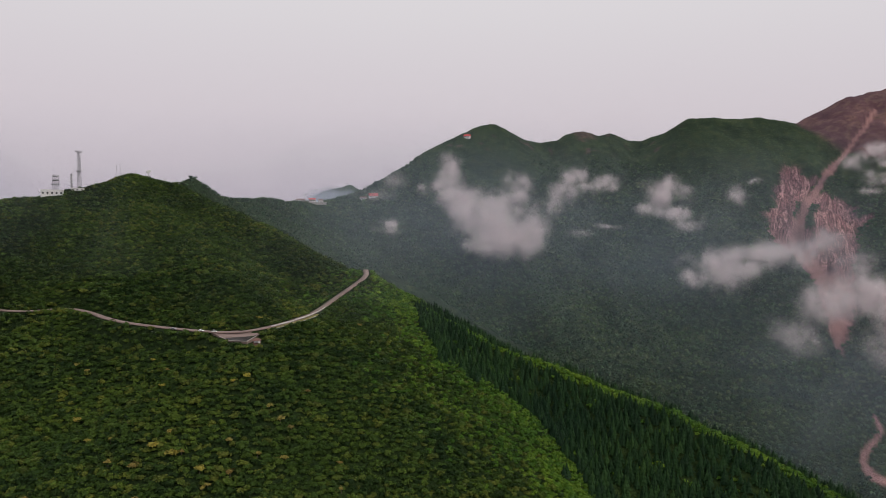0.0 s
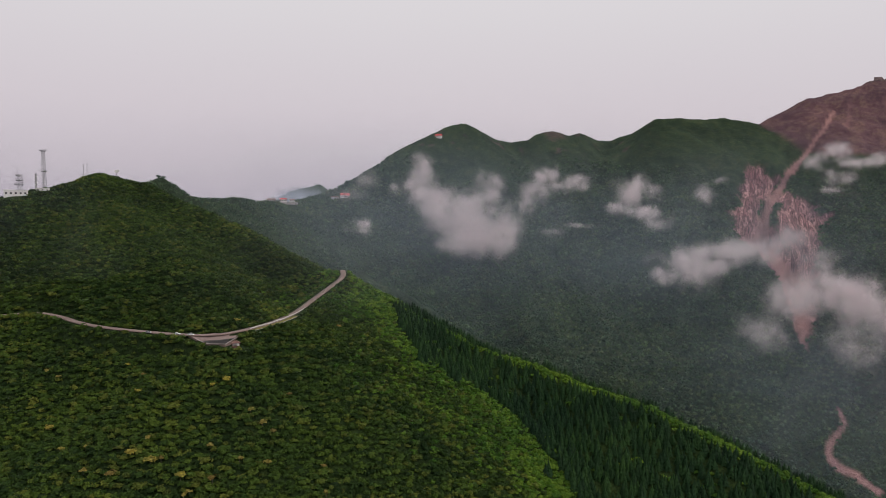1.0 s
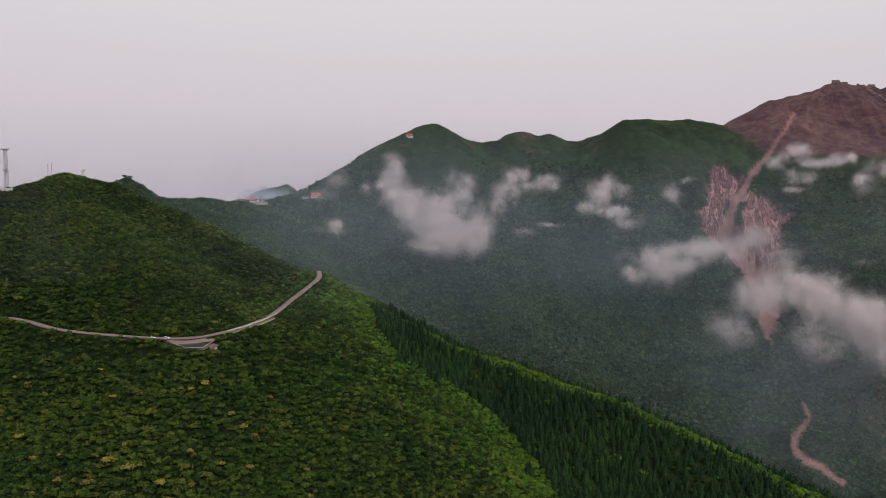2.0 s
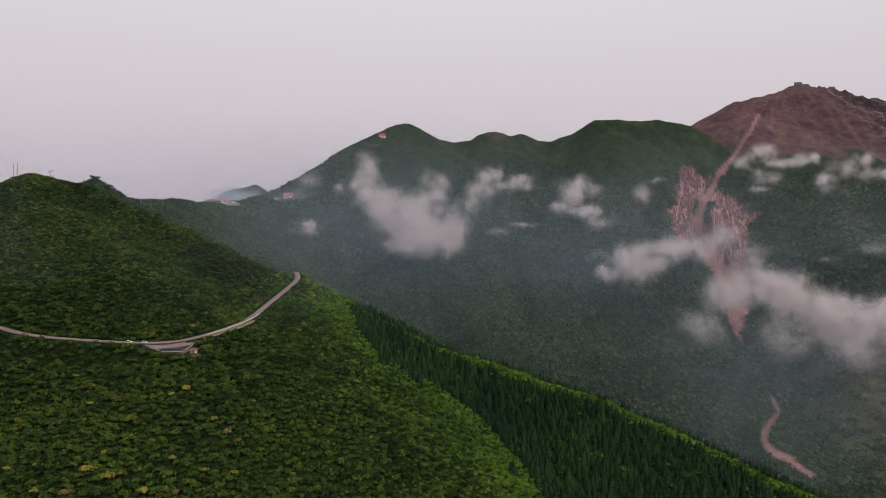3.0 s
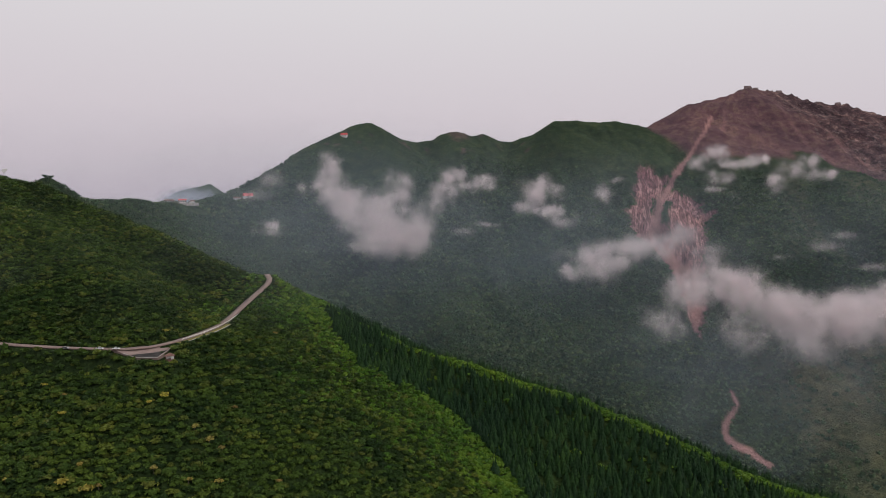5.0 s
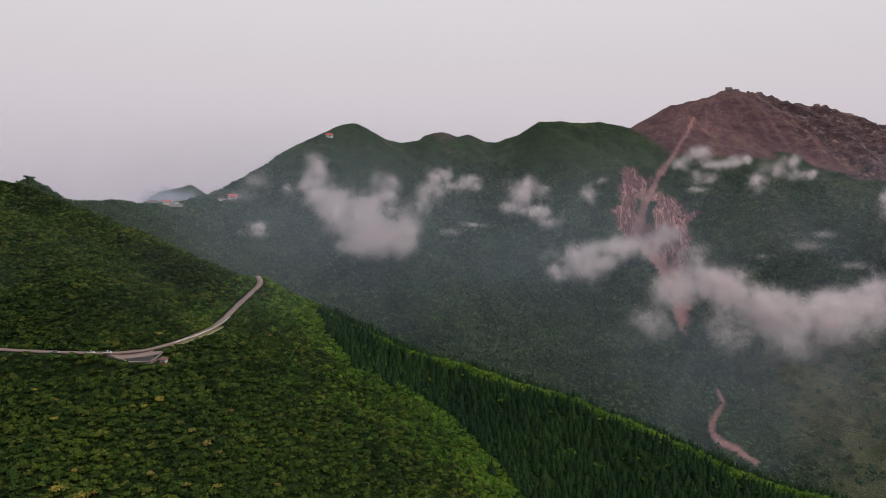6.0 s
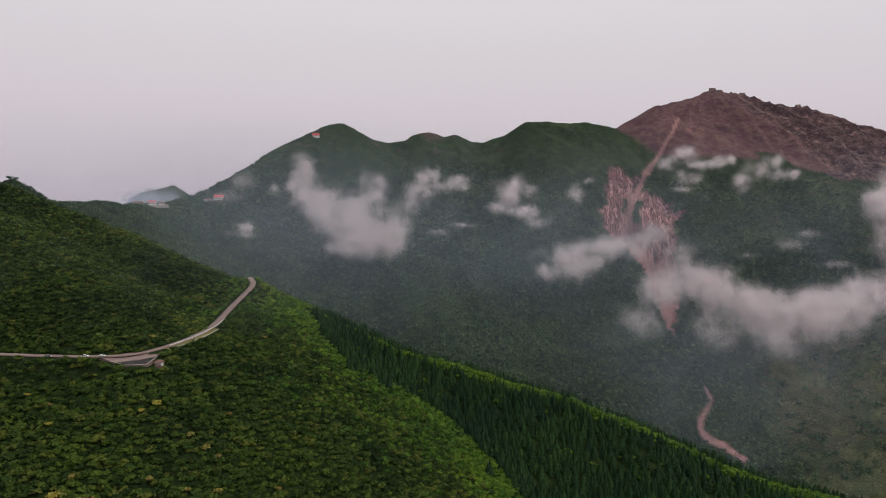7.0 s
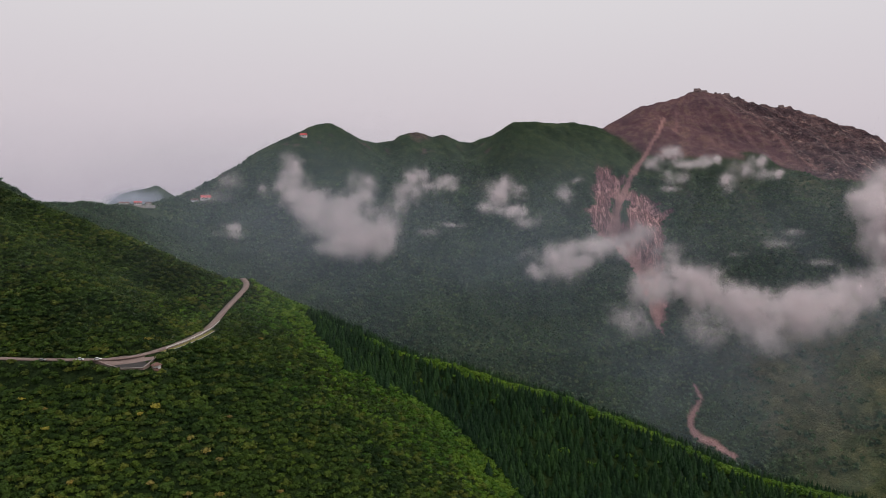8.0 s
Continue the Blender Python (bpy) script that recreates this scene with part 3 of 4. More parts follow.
def flowering_trees():
    crowns = [mesh_from("crown", pv, pf, LEAF_YELLOW, {"tint": np.zeros(len(pv))}) for pv, pf in CROWNS[:4]]
    spots = [(-135, 416, 3.6), (-75, 524, 2.6), (-149, 493, 2.8), (-106, 390, 3.0), (-142, 410, 2.2), (-115, 396, 2.4), (-98, 367, 2.6), (-272, 455, 2.3), (-246, 410, 3.4), (-177, 369, 3.6), (-163, 362, 4.0), (-142, 351, 3.4),
             (-125, 352, 2.6), (-183, 356, 3.2), (-214, 452, 2.2), (-198, 438, 2.0), (-192, 416, 2.2), (-262, 451, 1.9), (-95, 417, 2.2), (-132, 371, 2.4), (-170, 378, 2.4)]
    r = np.random.default_rng(8)
    spots += [(-150 + 60 * r.normal(), 366 + 14 * r.normal(), r.uniform(1.6, 2.6)) for _ in range(15)]
    for i, (x, y, r) in enumerate(spots):
        z = float(height(np.array([float(x)]), np.array([float(y)]))[0])
        lone_tree(crowns[i % 4], x, y, z, r, r * .9, 3.2, "yellow-brown flowering broadleaf tree among green ones", "flowering trees")


def far_woods():
    x, y = scatter(rng, -650, 1900, 740, 1900, 8.0)
    keep = (y > 1120 - .9 * x) | (x < -120) & (y > 900)
    keep &= (x < y * 1.32) & (y > 760 - .2 * x)
    x, y = x[keep], y[keep]
    z = height(x, y)
    m = ground_masks(x, y, z)
    keep = (m["rock"] < .3) & (m["scree"] < .2) & (m["cliff"] < .4) & (m["grass"] * 1.2 < rng.uniform(0, 1.4, len(x)))
    x, y, z = x[keep], y[keep], z[keep]
    line = 560 + 150 * fbm(x / 160, y / 160, 0 * x, 3, 71)
    tree = z < line + rng.uniform(-30, 30, len(x))
    wide = (2.8 + 3.8 * rng.uniform(0, 1, len(x)) ** 1.4) * np.where((x < -100) & (y < 1350), .7, 1)
    tint = np.clip(.45 + 1.2 * fbm(x / 80, y / 80, 0 * x, 3, 81) + rng.normal(0, .2, len(x)), 0, .97)
    clear = np.minimum.reduce([np.hypot(x - a, y - b) - c for a, b, c in BUILT]) > 0
    tree &= clear
    planted("valley_forest", SMALL_CROWNS, x[tree], y[tree], z[tree] + .6, wide[tree], wide[tree] * 1.15, tint[tree], rng, LEAF_HAZED, "misty blue-green forest on the far slopes, haze put into the leaf colour", "woods")
    # dwarf scrub over the heights
    x, y = scatter(rng, -330, 2000, 1300, 1960, 6.2)
    z = height(x, y)
    m = ground_masks(x, y, z)
    keep = (z > 500) & (m["rock"] + m["scree"] + m["cliff"] < .35) & (crest_distance(x, y) < np.where(x > 1000, 640, 400)) & (np.minimum.reduce([np.hypot(x - a, y - b) - c for a, b, c in BUILT]) > 0) & (fbm(x / 60, y / 60, 0 * x, 3, 77) < .16) & (x < y * 1.34)
    x, y, z = x[keep], y[keep], z[keep]
    wide = rng.uniform(1.3, 3.6, len(x)) * np.where(crest_distance(x, y) < 45, .7, 1)
    tint = np.clip(.4 + 1.2 * fbm(x / 70, y / 70, 0 * x, 3, 83) + rng.normal(0, .2, len(x)), 0, .97)
    planted("mountain_scrub", BUSHES, x, y, z + .2, wide, wide * .7, tint, rng, LEAF_HAZED, "low dark green scrub on the upper slopes, leaves tinted with haze", "scrub")


near_woods()
flowering_trees()
far_woods()


# ---- clouds and mist ----
def vapour(name, albedo, thick, lump):
    """Soft wisps that thin out to their rims and break up in lumps."""
    m, nodes, links, bsdf = material(name)
    nodes.remove(bsdf)
    rim = attribute(nodes, "body")
    f = noise_node(nodes, links, 1 / lump, 6)
    f.node.inputs["Roughness"].default_value = 0.62
    k = nodes.new("ShaderNodeMapRange")
    k.interpolation_type = "SMOOTHSTEP"
    links.new(f, k.inputs["Value"])
    k.inputs["From Min"].default_value, k.inputs["From Max"].default_value = 0.3, 0.7
    r = nodes.new("ShaderNodeMapRange")
    r.interpolation_type = "SMOOTHSTEP"
    links.new(rim, r.inputs["Value"])
    fac = maths(nodes, links, "MULTIPLY", maths(nodes, links, "MULTIPLY", k.outputs[0], r.outputs[0]), maths(nodes, links, "MULTIPLY", attribute(nodes, "weight"), thick))
    clear, dif, tra, half, mix = (nodes.new("ShaderNode" + n) for n in ("BsdfTransparent", "BsdfDiffuse", "BsdfTranslucent", "MixShader", "MixShader"))
    dif.inputs[0].default_value = tra.inputs[0].default_value = (*albedo, 1)
    half.inputs[0].default_value = 0.5
    links.new(dif.outputs[0], half.inputs[1])
    links.new(tra.outputs[0], half.inputs[2])
    links.new(fac, mix.inputs[0])
    links.new(clear.outputs[0], mix.inputs[1])
    links.new(half.outputs[0], mix.inputs[2])
    links.new(mix.outputs[0], nodes["Material Output"].inputs[0])
    return m


def wisps(name, c, size, weight, mat, sides, rng):
    """Soft tufts of vapour at the places c, turned every way."""
    n = len(c)
    q = rng.normal(size=(n, 3)) * (.55, 1, .45)
    q /= np.linalg.norm(q, axis=1)[:, None]
    a = np.cross(q, rng.normal(size=(n, 3)))
    a /= np.linalg.norm(a, axis=1)[:, None]
    b = np.cross(q, a)
    t = np.arange(sides) * 2 * np.pi / sides
    rim = c[:, None] + size[:, None, None] * (a[:, None] * np.cos(t)[None, :, None] * 1.25 + b[:, None] * np.sin(t)[None, :, None] * .85)
    v = np.concatenate([c[:, None], rim], 1).reshape(-1, 3)
    i = np.arange(sides)
    f = np.stack([0 * i, 1 + i, 1 + (i + 1) % sides], 1)
    f = (f[None] + (np.arange(n) * (sides + 1))[:, None, None]).reshape(-1, 3)
    body = np.tile(np.concatenate([[1.0], np.zeros(sides)]), n)
    return new(name, mesh_from(name, v, f, mat, {"body": body, "weight": np.repeat(weight, sides + 1)}, True))


CLOUD = vapour("cloud", (0.87, 0.79, 0.805), 0.27, 24)
MIST = vapour("mist", (0.54, 0.585, 0.65), 0.05, 150)
AIR = vapour("damp_air", (0.47, 0.555, 0.68), 0.036, 420)
FAR_MIST = vapour("far_mist", (0.62, 0.66, 0.78), 0.45, 6000)
cloud_rng = np.random.default_rng(17)


def cloud(puffs):
    cs, ss, ws = [], [], []
    for x, y, z, rx, rz, w in puffs:
        s = .55 * min(rx, rz) + np.clip(.28 * min(rx, rz), 2, 6)
        n = int(17 * max(1, w) * 4 * rx * rz / (1.6 * s * s))
        p = cloud_rng.normal(size=(3 * n, 3)) * (.5, .4, .5)
        p = p[np.linalg.norm(p, axis=1) < 1.25] * (rx, rx, rz) + (x, y, z)
        p[:, 2] += .18 * rz * np.abs(p[:, 0] - x) / rx
        p = p[fbm(p[:, 0] / 34, p[:, 1] / 34, p[:, 2] / 26, 3, 91) > -.07][:n]
        cs.append(p)
        ss.append(s * cloud_rng.uniform(.7, 1.5, len(p)))
        ws.append(np.full(len(p), min(w, 1.05)) * cloud_rng.uniform(.6, 1.2, len(p)))
    c = np.vstack(cs)
    ob = wisps("cloud", c, np.concatenate(ss), np.concatenate(ws), CLOUD, 7, cloud_rng)
    return tagged(ob, "soft grey-white cloud drifting before the mountain slope", "cloud", "low clouds", "stuff")


cloud([(-2, 1490, 551, 23, 38, 0.7), (-9, 1441, 514, 31, 31, 0.8), (25, 1389, 482, 42, 34, 1), (68, 1330, 466, 52, 41, 1), (153, 1494, 517, 29, 34, 0.8), (110, 1280, 434, 73, 45, 1.1), (73, 1245, 414, 49, 22, 0.9), (144, 1248, 419, 33, 28, 1)])
cloud([(302, 1566, 547, 28, 22, 0.9), (347, 1543, 537, 39, 17, 0.8), (389, 1566, 538, 20, 13, 0.7), (259, 1484, 509, 29, 24, 0.6), (221, 1425, 480, 23, 19, 0.4)])
cloud([(491, 1481, 511, 43, 35, 1), (472, 1367, 474, 35, 14, 0.9), (429, 1406, 482, 26, 13, 0.6), (485, 1315, 451, 30, 15, 0.3)])
cloud([(642, 1451, 513, 19, 20, 0.5), (707, 1511, 543, 17, 10, 0.5)])
cloud([(497, 1181, 380, 55, 31, 1), (562, 1194, 395, 45, 25, 0.9), (645, 1234, 403, 58, 21, 0.8), (441, 1156, 358, 24, 15, 0.6), (737, 1261, 425, 34, 24, 0.5)])
cloud([(622, 1069, 334, 46, 31, 0.8), (697, 1098, 350, 42, 32, 0.8), (721, 1048, 336, 46, 33, 1.3), (753, 1000, 318, 59, 28, 1.4), (778, 949, 297, 60, 33, 1.4), (816, 909, 304, 60, 33, 1.4), (668, 955, 279, 34, 26, 0.5), (534, 973, 298, 33, 23, 0.4), (723, 1140, 389, 33, 24, 0.4), (755, 894, 267, 55, 20, 0.5)])
cloud([(1034, 1599, 628, 34, 18, 0.9), (1049, 1525, 599, 51, 13, 0.8), (1124, 1537, 609, 30, 13, 0.8), (979, 1591, 601, 27, 17, 0.6), (986, 1501, 561, 40, 17, 0.35), (936, 1447, 529, 28, 7, 0.4)])
cloud([(1090, 1427, 547, 22, 21, 0.8), (1178, 1479, 586, 32, 20, 0.4), (1265, 1516, 610, 21, 19, 0.7), (1298, 1476, 588, 13, 25, 0.8), (1235, 1459, 571, 32, 14, 0.35)])
cloud([(-117, 1309, 443, 22, 10, 0.55), (-126, 1282, 431, 30, 9, 0.25)])
cloud([(-65, 1467, 517, 12, 18, 0.22), (-55, 1470, 535, 8, 12, 0.18)])
cloud([(1154, 1065, 498, 45, 31, 2.0), (1125, 997, 450, 55, 60, 3.2), (1301, 1110, 505, 70, 66, 3.2), (1190, 1020, 400, 50, 40, 1.6), (1131, 1086, 510, 21, 9, 0.5), (1032, 941, 426, 26, 15, 0.8)])
cloud([(996, 1151, 409, 32, 11, 0.28), (1106, 1219, 429, 34, 8, 0.25), (1078, 1119, 370, 46, 7, 0.28), (880, 1142, 390, 24, 5, 0.2)])
cloud([(343, 1392, 443, 36, 5, 0.32), (271, 1357, 428, 34, 8, 0.2)])
cloud([(-133, 1551, 536, 34, 23, 0.16), (-177, 1522, 500, 46, 14, 0.16)])
cloud([(872, 918, 312, 58, 31, 1.2), (930, 935, 326, 58, 28, 1.1), (988, 943, 340, 52, 27, 1.1), (1040, 919, 354, 46, 28, 1.1)])


def mist():
    r = np.random.default_rng(23)
    spread = ((44, (420, 620, 120), (1150, 950, 330), (100, 180), 1.0), (22, (-520, 470, 430), (-60, 720, 540), (90, 150), .6), (30, (-150, 1150, 330), (1300, 1450, 520), (120, 200), 1.6))
    c = np.vstack([r.uniform(lo, hi, (n, 3)) for n, lo, hi, _, _ in spread])
    size = np.concatenate([r.uniform(*q, n) for n, _, _, q, _ in spread])
    weight = np.concatenate([w * r.uniform(.6, 1.2, n) for n, _, _, _, w in spread])
    tagged(wisps("valley_mist", c, size, weight, MIST, 18, r), "thin blue-grey mist hanging in the valley", "mist", kind="stuff")
    # layers of damp air across the valley, thickest half-way up the slopes
    crest = NODAKE[:-1] + SHOULDER
    for n, y0 in enumerate(np.arange(700, 1760, 66)):
        x, z = np.meshgrid(np.arange(-1500, 2700, 60.0), np.arange(-160, 760, 40.0))
        y = y0 + 150 * fbm(x / 420, z / 300, 0 * x + n * 3.7, 3, 95)
        low = smooth(0, 60, y - 40 - np.interp(x, [p[0] for p in crest], [p[1] for p in crest]))
        w = low * (.65 + .35 * smooth(200, 340, z)) * smooth(700 + .1 * (y - 1400), 430, z) * (.65 + .7 * smooth(-.2, .25, fbm(x / 260, y / 260, z / 160, 3, 97)))
        w *= 1 - .2 * smooth(700, 1100, x) * smooth(300, 400, z)
        w *= 1 + .35 * smooth(-420, -150, x) * smooth(620, 300, x) * smooth(330, 390, z) * smooth(530, 450, z) + 2.5 * smooth(280, 620, x) * smooth(360, 250, z)
        k, m = x.shape
        i = np.arange(k * m).reshape(k, m)
        faces = np.stack([i[:-1, :-1], i[:-1, 1:], i[1:, 1:], i[1:, :-1]], -1).reshape(-1, 4)
        ob = new("mist_layer", mesh_from("mist_layer", np.stack([x.ravel(), y.ravel(), z.ravel()], 1), faces, AIR, {"body": np.ones(x.size), "weight": w.ravel()}, True))
        tagged(ob, "thin layer of blue-grey haze across the valley", "mist", "haze layers", "stuff")
    n = 70
    c = np.stack([r.uniform(-900, -600, n), r.uniform(3900, 4400, n), r.uniform(380, 505, n)], 1)
    tagged(wisps("distant_haze", c, r.uniform(60, 95, n), r.uniform(.9, 1.3, n), FAR_MIST, 18, r), "pale haze before the distant hill", "mist", kind="stuff")


mist()

# ---- rocks of the dome ----
ROCK = plain("lava_rock", (0.05, 0.034, 0.038), (0.19, 0.128, 0.125), 0.2, 0.95, bump=2.0)
rock_rng = np.random.default_rng(31)


def rock_shape(tall):
    """An angular block."""
    bm = bmesh.new()
    for p in rock_rng.normal(size=(18, 3)):
        bm.verts.new(Vector(p / np.linalg.norm(p) * rock_rng.uniform(.75, 1.1)) * Vector((1, 1, tall)).length / 1.7)
    for v in bm.verts:
        v.co.z *= tall
    hull = bmesh.ops.convex_hull(bm, input=bm.verts[:])
    bmesh.ops.delete(bm, geom=[g for g in hull["geom_interior"] if isinstance(g, bmesh.types.BMVert)], context="VERTS")
    bmesh.ops.triangulate(bm, faces=bm.faces[:])
    v = np.array([w.co for w in bm.verts])
    bm.verts.index_update()
    f = np.array([[w.index for w in q.verts] for q in bm.faces])
    bm.free()
    return v, f


def ground_z(x, y):
    return float(height(np.array([float(x)]), np.array([float(y)]))[0])


def bedded(x, y, reach=9.0):
    """The lowest ground within reach, on which a block beds itself."""
    return np.minimum.reduce([height(x + a, y + b) for a in (-reach, 0, reach) for b in (-reach, 0, reach)])


def dome_rocks():
    x, y = scatter(rock_rng, 1380, 2150, 1450, 2000, 10)
    z = height(x, y)
    m = ground_masks(x, y, z)
    keep = (rock_rng.uniform(0, 1, len(x)) < m["rubble"] * .75) & (y < np.interp(x, [p[0] for p in DOME], [p[1] for p in DOME]) - 60)
    x, y, z = x[keep], y[keep], z[keep]
    size = 1.2 + 4.6 * rock_rng.uniform(0, 1, len(x)) ** 2.5
    shapes = [rock_shape(t) for t in (.8, 1.0, 1.3, .9)]
    planted("boulder_field", shapes, x, y, z - .35 * size - 1.0, size * 1.3, size, rock_rng.uniform(0, 1, len(x)), rock_rng, ROCK, "grey-brown lava boulders strewn over the dome", "boulders")
    crags = [mesh_from("rock_pinnacle", *rock_shape(t), ROCK) for t in (1.6, 2.2, 1.2)]
    along_crest = [(float(x), float(np.interp(x, [p[0] for p in DOME], [p[1] for p in DOME])) - rock_rng.uniform(2, 14), float(rock_rng.uniform(1.6, 3.8) * (1.6 if rock_rng.uniform() > .85 else 1)), int(rock_rng.integers(0, 3))) for x in np.cumsum(rock_rng.uniform(3, 13, 60)) + 1440]
    for x, y, r, k in along_crest + [(1416, 2013, 6, 2), (1426, 2015, 7, 2), (1434, 2014, 8, 1), (1463, 2013, 5.5, 1), (1446, 2013, 6, 2), (1404, 2010, 6, 2)]:
        ob = new("rock_pinnacle", crags[k])
        ob.matrix_basis = pose(x, y, float(bedded(np.array([float(x)]), np.array([float(y)]), 4.0)[0]) - r * .15, 0, 0, x * 13 % 360) @ Matrix.Diagonal((r * 1.25, r * 1.1, r, 1))
        tagged(ob, "jagged lava pinnacle on the crest of the dome", "rock", "crest pinnacles")


dome_rocks()

# ---- masts and buildings ----
STEEL = plain("galvanised_steel", (0.22, 0.22, 0.23), (0.36, 0.36, 0.37), 0.8, 0.55, 0.6)
WHITE = plain("white_plaster", (0.55, 0.53, 0.52), (0.74, 0.72, 0.71), 0.5, 0.85)
CONCRETE = plain("concrete", (0.28, 0.26, 0.25), (0.44, 0.41, 0.39), 0.6, 0.9)
RED_ROOF = plain("red_sheet_roof", (0.42, 0.035, 0.035), (0.58, 0.06, 0.055), 0.3, 0.6)
BROWN_ROOF = plain("brown_tiles", (0.11, 0.055, 0.045), (0.19, 0.10, 0.08), 1.0, 0.8)
DARK = plain("dark_glass", (0.02, 0.022, 0.026), (0.04, 0.042, 0.05), 0.5, 0.15)
DRY_GRASS = plain("dry_grass", (0.09, 0.10, 0.03), (0.23, 0.185, 0.05), 0.9, 0.95)
TYRE = plain("tyre", (0.015, 0.015, 0.015), (0.03, 0.03, 0.03), 4.0, 0.9)


def lattice_mast(x, y, tall, foot, head, bays, platforms, label, name="radio_mast"):
    """A four-legged lattice mast with round platforms at the given shares of its height."""
    ob = thing(name, pose(x, y, ground_z(x, y) - .3), label, "mast", "masts on the hill")

    def corner(k, h):
        w = foot + (head - foot) * h
        return Vector(((-w, w, w, -w)[k], (-w, -w, w, w)[k], h * tall))
    for k in range(4):
        bm = bmesh.new()
        bar(bm, corner(k, 0), corner(k, 1), .17, 5)
        part("leg", bm, STEEL, ob)
    bm = bmesh.new()
    for b in range(bays):
        h0, h1 = b / bays, (b + 1) / bays
        for k in range(4):
            bar(bm, corner(k, h0), corner((k + 1) % 4, h1), .09, 4)
            bar(bm, corner((k + 1) % 4, h0), corner(k, h1), .09, 4)
            bar(bm, corner(k, h1), corner((k + 1) % 4, h1), .09, 4)
    part("bracing", bm, STEEL, ob)
    for h, r in platforms:
        bm = bmesh.new()
        bmesh.ops.create_cone(bm, cap_ends=True, segments=16, radius1=r * .8, radius2=r, depth=.7, matrix=Matrix.Translation((0, 0, h * tall)))
        for a in range(12):
            c, d = math.cos(a * math.pi / 6) * r, math.sin(a * math.pi / 6) * r
            bar(bm, (c, d, h * tall + .3), (c, d, h * tall + 1.5), .06, 4)
        bmesh.ops.create_cone(bm, cap_ends=False, segments=16, radius1=r, radius2=r, depth=.16, matrix=Matrix.Translation((0, 0, h * tall + 1.5)))
        part("platform", bm, STEEL, ob)
    return ob


def dish(parent, x, y, z, r):
    """A drum antenna that faces the valley."""
    bm = bmesh.new()
    bmesh.ops.create_cone(bm, cap_ends=True, segments=16, radius1=r, radius2=r * .92, depth=r * .6, matrix=pose(x, y, z, 90, 0, 20))
    part("drum_antenna", bm, WHITE, parent, "white drum antenna")


def gabled(ob, w, d, h, rise, wall_mat, roof_mat, windows, below=4.0):
    """Walls, an overhanging gabled roof and a row of windows on the long front."""
    bm = bmesh.new()
    box(bm, 0, 0, (h - below) / 2, w, d, h + below)
    part("wall", bm, wall_mat, ob)
    bm = bmesh.new()
    o = .7
    ring = [(-w / 2 - o, -d / 2 - o, h), (w / 2 + o, -d / 2 - o, h), (w / 2 + o, 0, h + rise), (-w / 2 - o, 0, h + rise), (-w / 2 - o, d / 2 + o, h), (w / 2 + o, d / 2 + o, h)]
    up = [bm.verts.new((a, b, c + .35)) for a, b, c in ring]
    lo = [bm.verts.new((a, b, c + .02)) for a, b, c in ring]
    for q in ((0, 1, 2, 3), (3, 2, 5, 4)):
        bm.faces.new([up[i] for i in q])
        bm.faces.new([lo[i] for i in reversed(q)])
    for a, b in ((0, 1), (1, 2), (2, 5), (5, 4), (4, 3), (3, 0)):
        bm.faces.new((up[a], lo[a], lo[b], up[b]))
    for a, b, c in ((0, 3, 4), (1, 5, 2)):
        bm.faces.new([lo[i] for i in (a, b, c)])
    part("roof", bm, roof_mat, ob)
    for i in range(windows):
        x = (i + .5) / windows * w - w / 2
        bm = bmesh.new()
        box(bm, x, -d / 2 - .04, h * .55, w / windows * .62, .12, h * .42)
        win = part("window", bm, DARK, ob)
        bm = bmesh.new()
        box(bm, x, -d / 2 - .1, h * .32, w / windows * .7, .25, .14)
        part("sill", bm, CONCRETE, win)


def flat_block(ob, w, d, h, mat, windows, below=4.0):
    """A flat-roofed block with a parapet."""
    bm = bmesh.new()
    box(bm, 0, 0, (h - below) / 2, w, d, h + below)
    part("wall", bm, mat, ob)
    bm = bmesh.new()
    for cx, cy, sx, sy in ((0, d / 2, w + .5, .4), (0, -d / 2, w + .5, .4), (w / 2, 0, .4, d - .4), (-w / 2, 0, .4, d - .4)):
        box(bm, cx, cy, h + .35, sx, sy, .7)
    part("parapet", bm, mat, ob)
    for i in range(windows):
        bm = bmesh.new()
        box(bm, (i + .5) / windows * w - w / 2, -d / 2 - .04, h * .55, w / windows * .4, .12, h * .3)
        part("window", bm, DARK, ob)


lattice_mast(-427, 735, 50.0, 1.7, 1.1, 12, ((.55, 3.2), (1.0, 4.0)), "tall grey steel lattice mast with two platforms")
m = lattice_mast(-432.5, 729, 26.0, .7, .5, 6, ((.98, .9),), "slim steel mast carrying drum antennas")
for dx, z in ((.9, 23.0), (-.9, 19.5), (.9, 16.5), (-.9, 14.0)):
    dish(m, dx, -.6, z, .9)
station_block = thing("relay_station", pose(-430, 689, 495.5, 0, 0, 26), "white flat-roofed relay station on the ridge", "building")
flat_block(station_block, 21, 8, 6.5, WHITE, 5)
m = lattice_mast(-433, 700, 21.0, 2.4, 1.9, 4, ((.5, 5.0), (.72, 3.6), (.95, 3.4)), "squat steel lattice mast with three platforms", "platform_mast")
bm = bmesh.new()
bar(bm, (-1.5, 0, 20), (-1.5, 0, 30), .09)
part("whip_antenna", bm, STEEL, m)
hut_block = thing("equipment_hut", pose(-416, 712, 501.0, 0, 0, 25), "small white concrete equipment hut below the mast", "building")
flat_block(hut_block, 13, 5, 3.4, WHITE, 3)
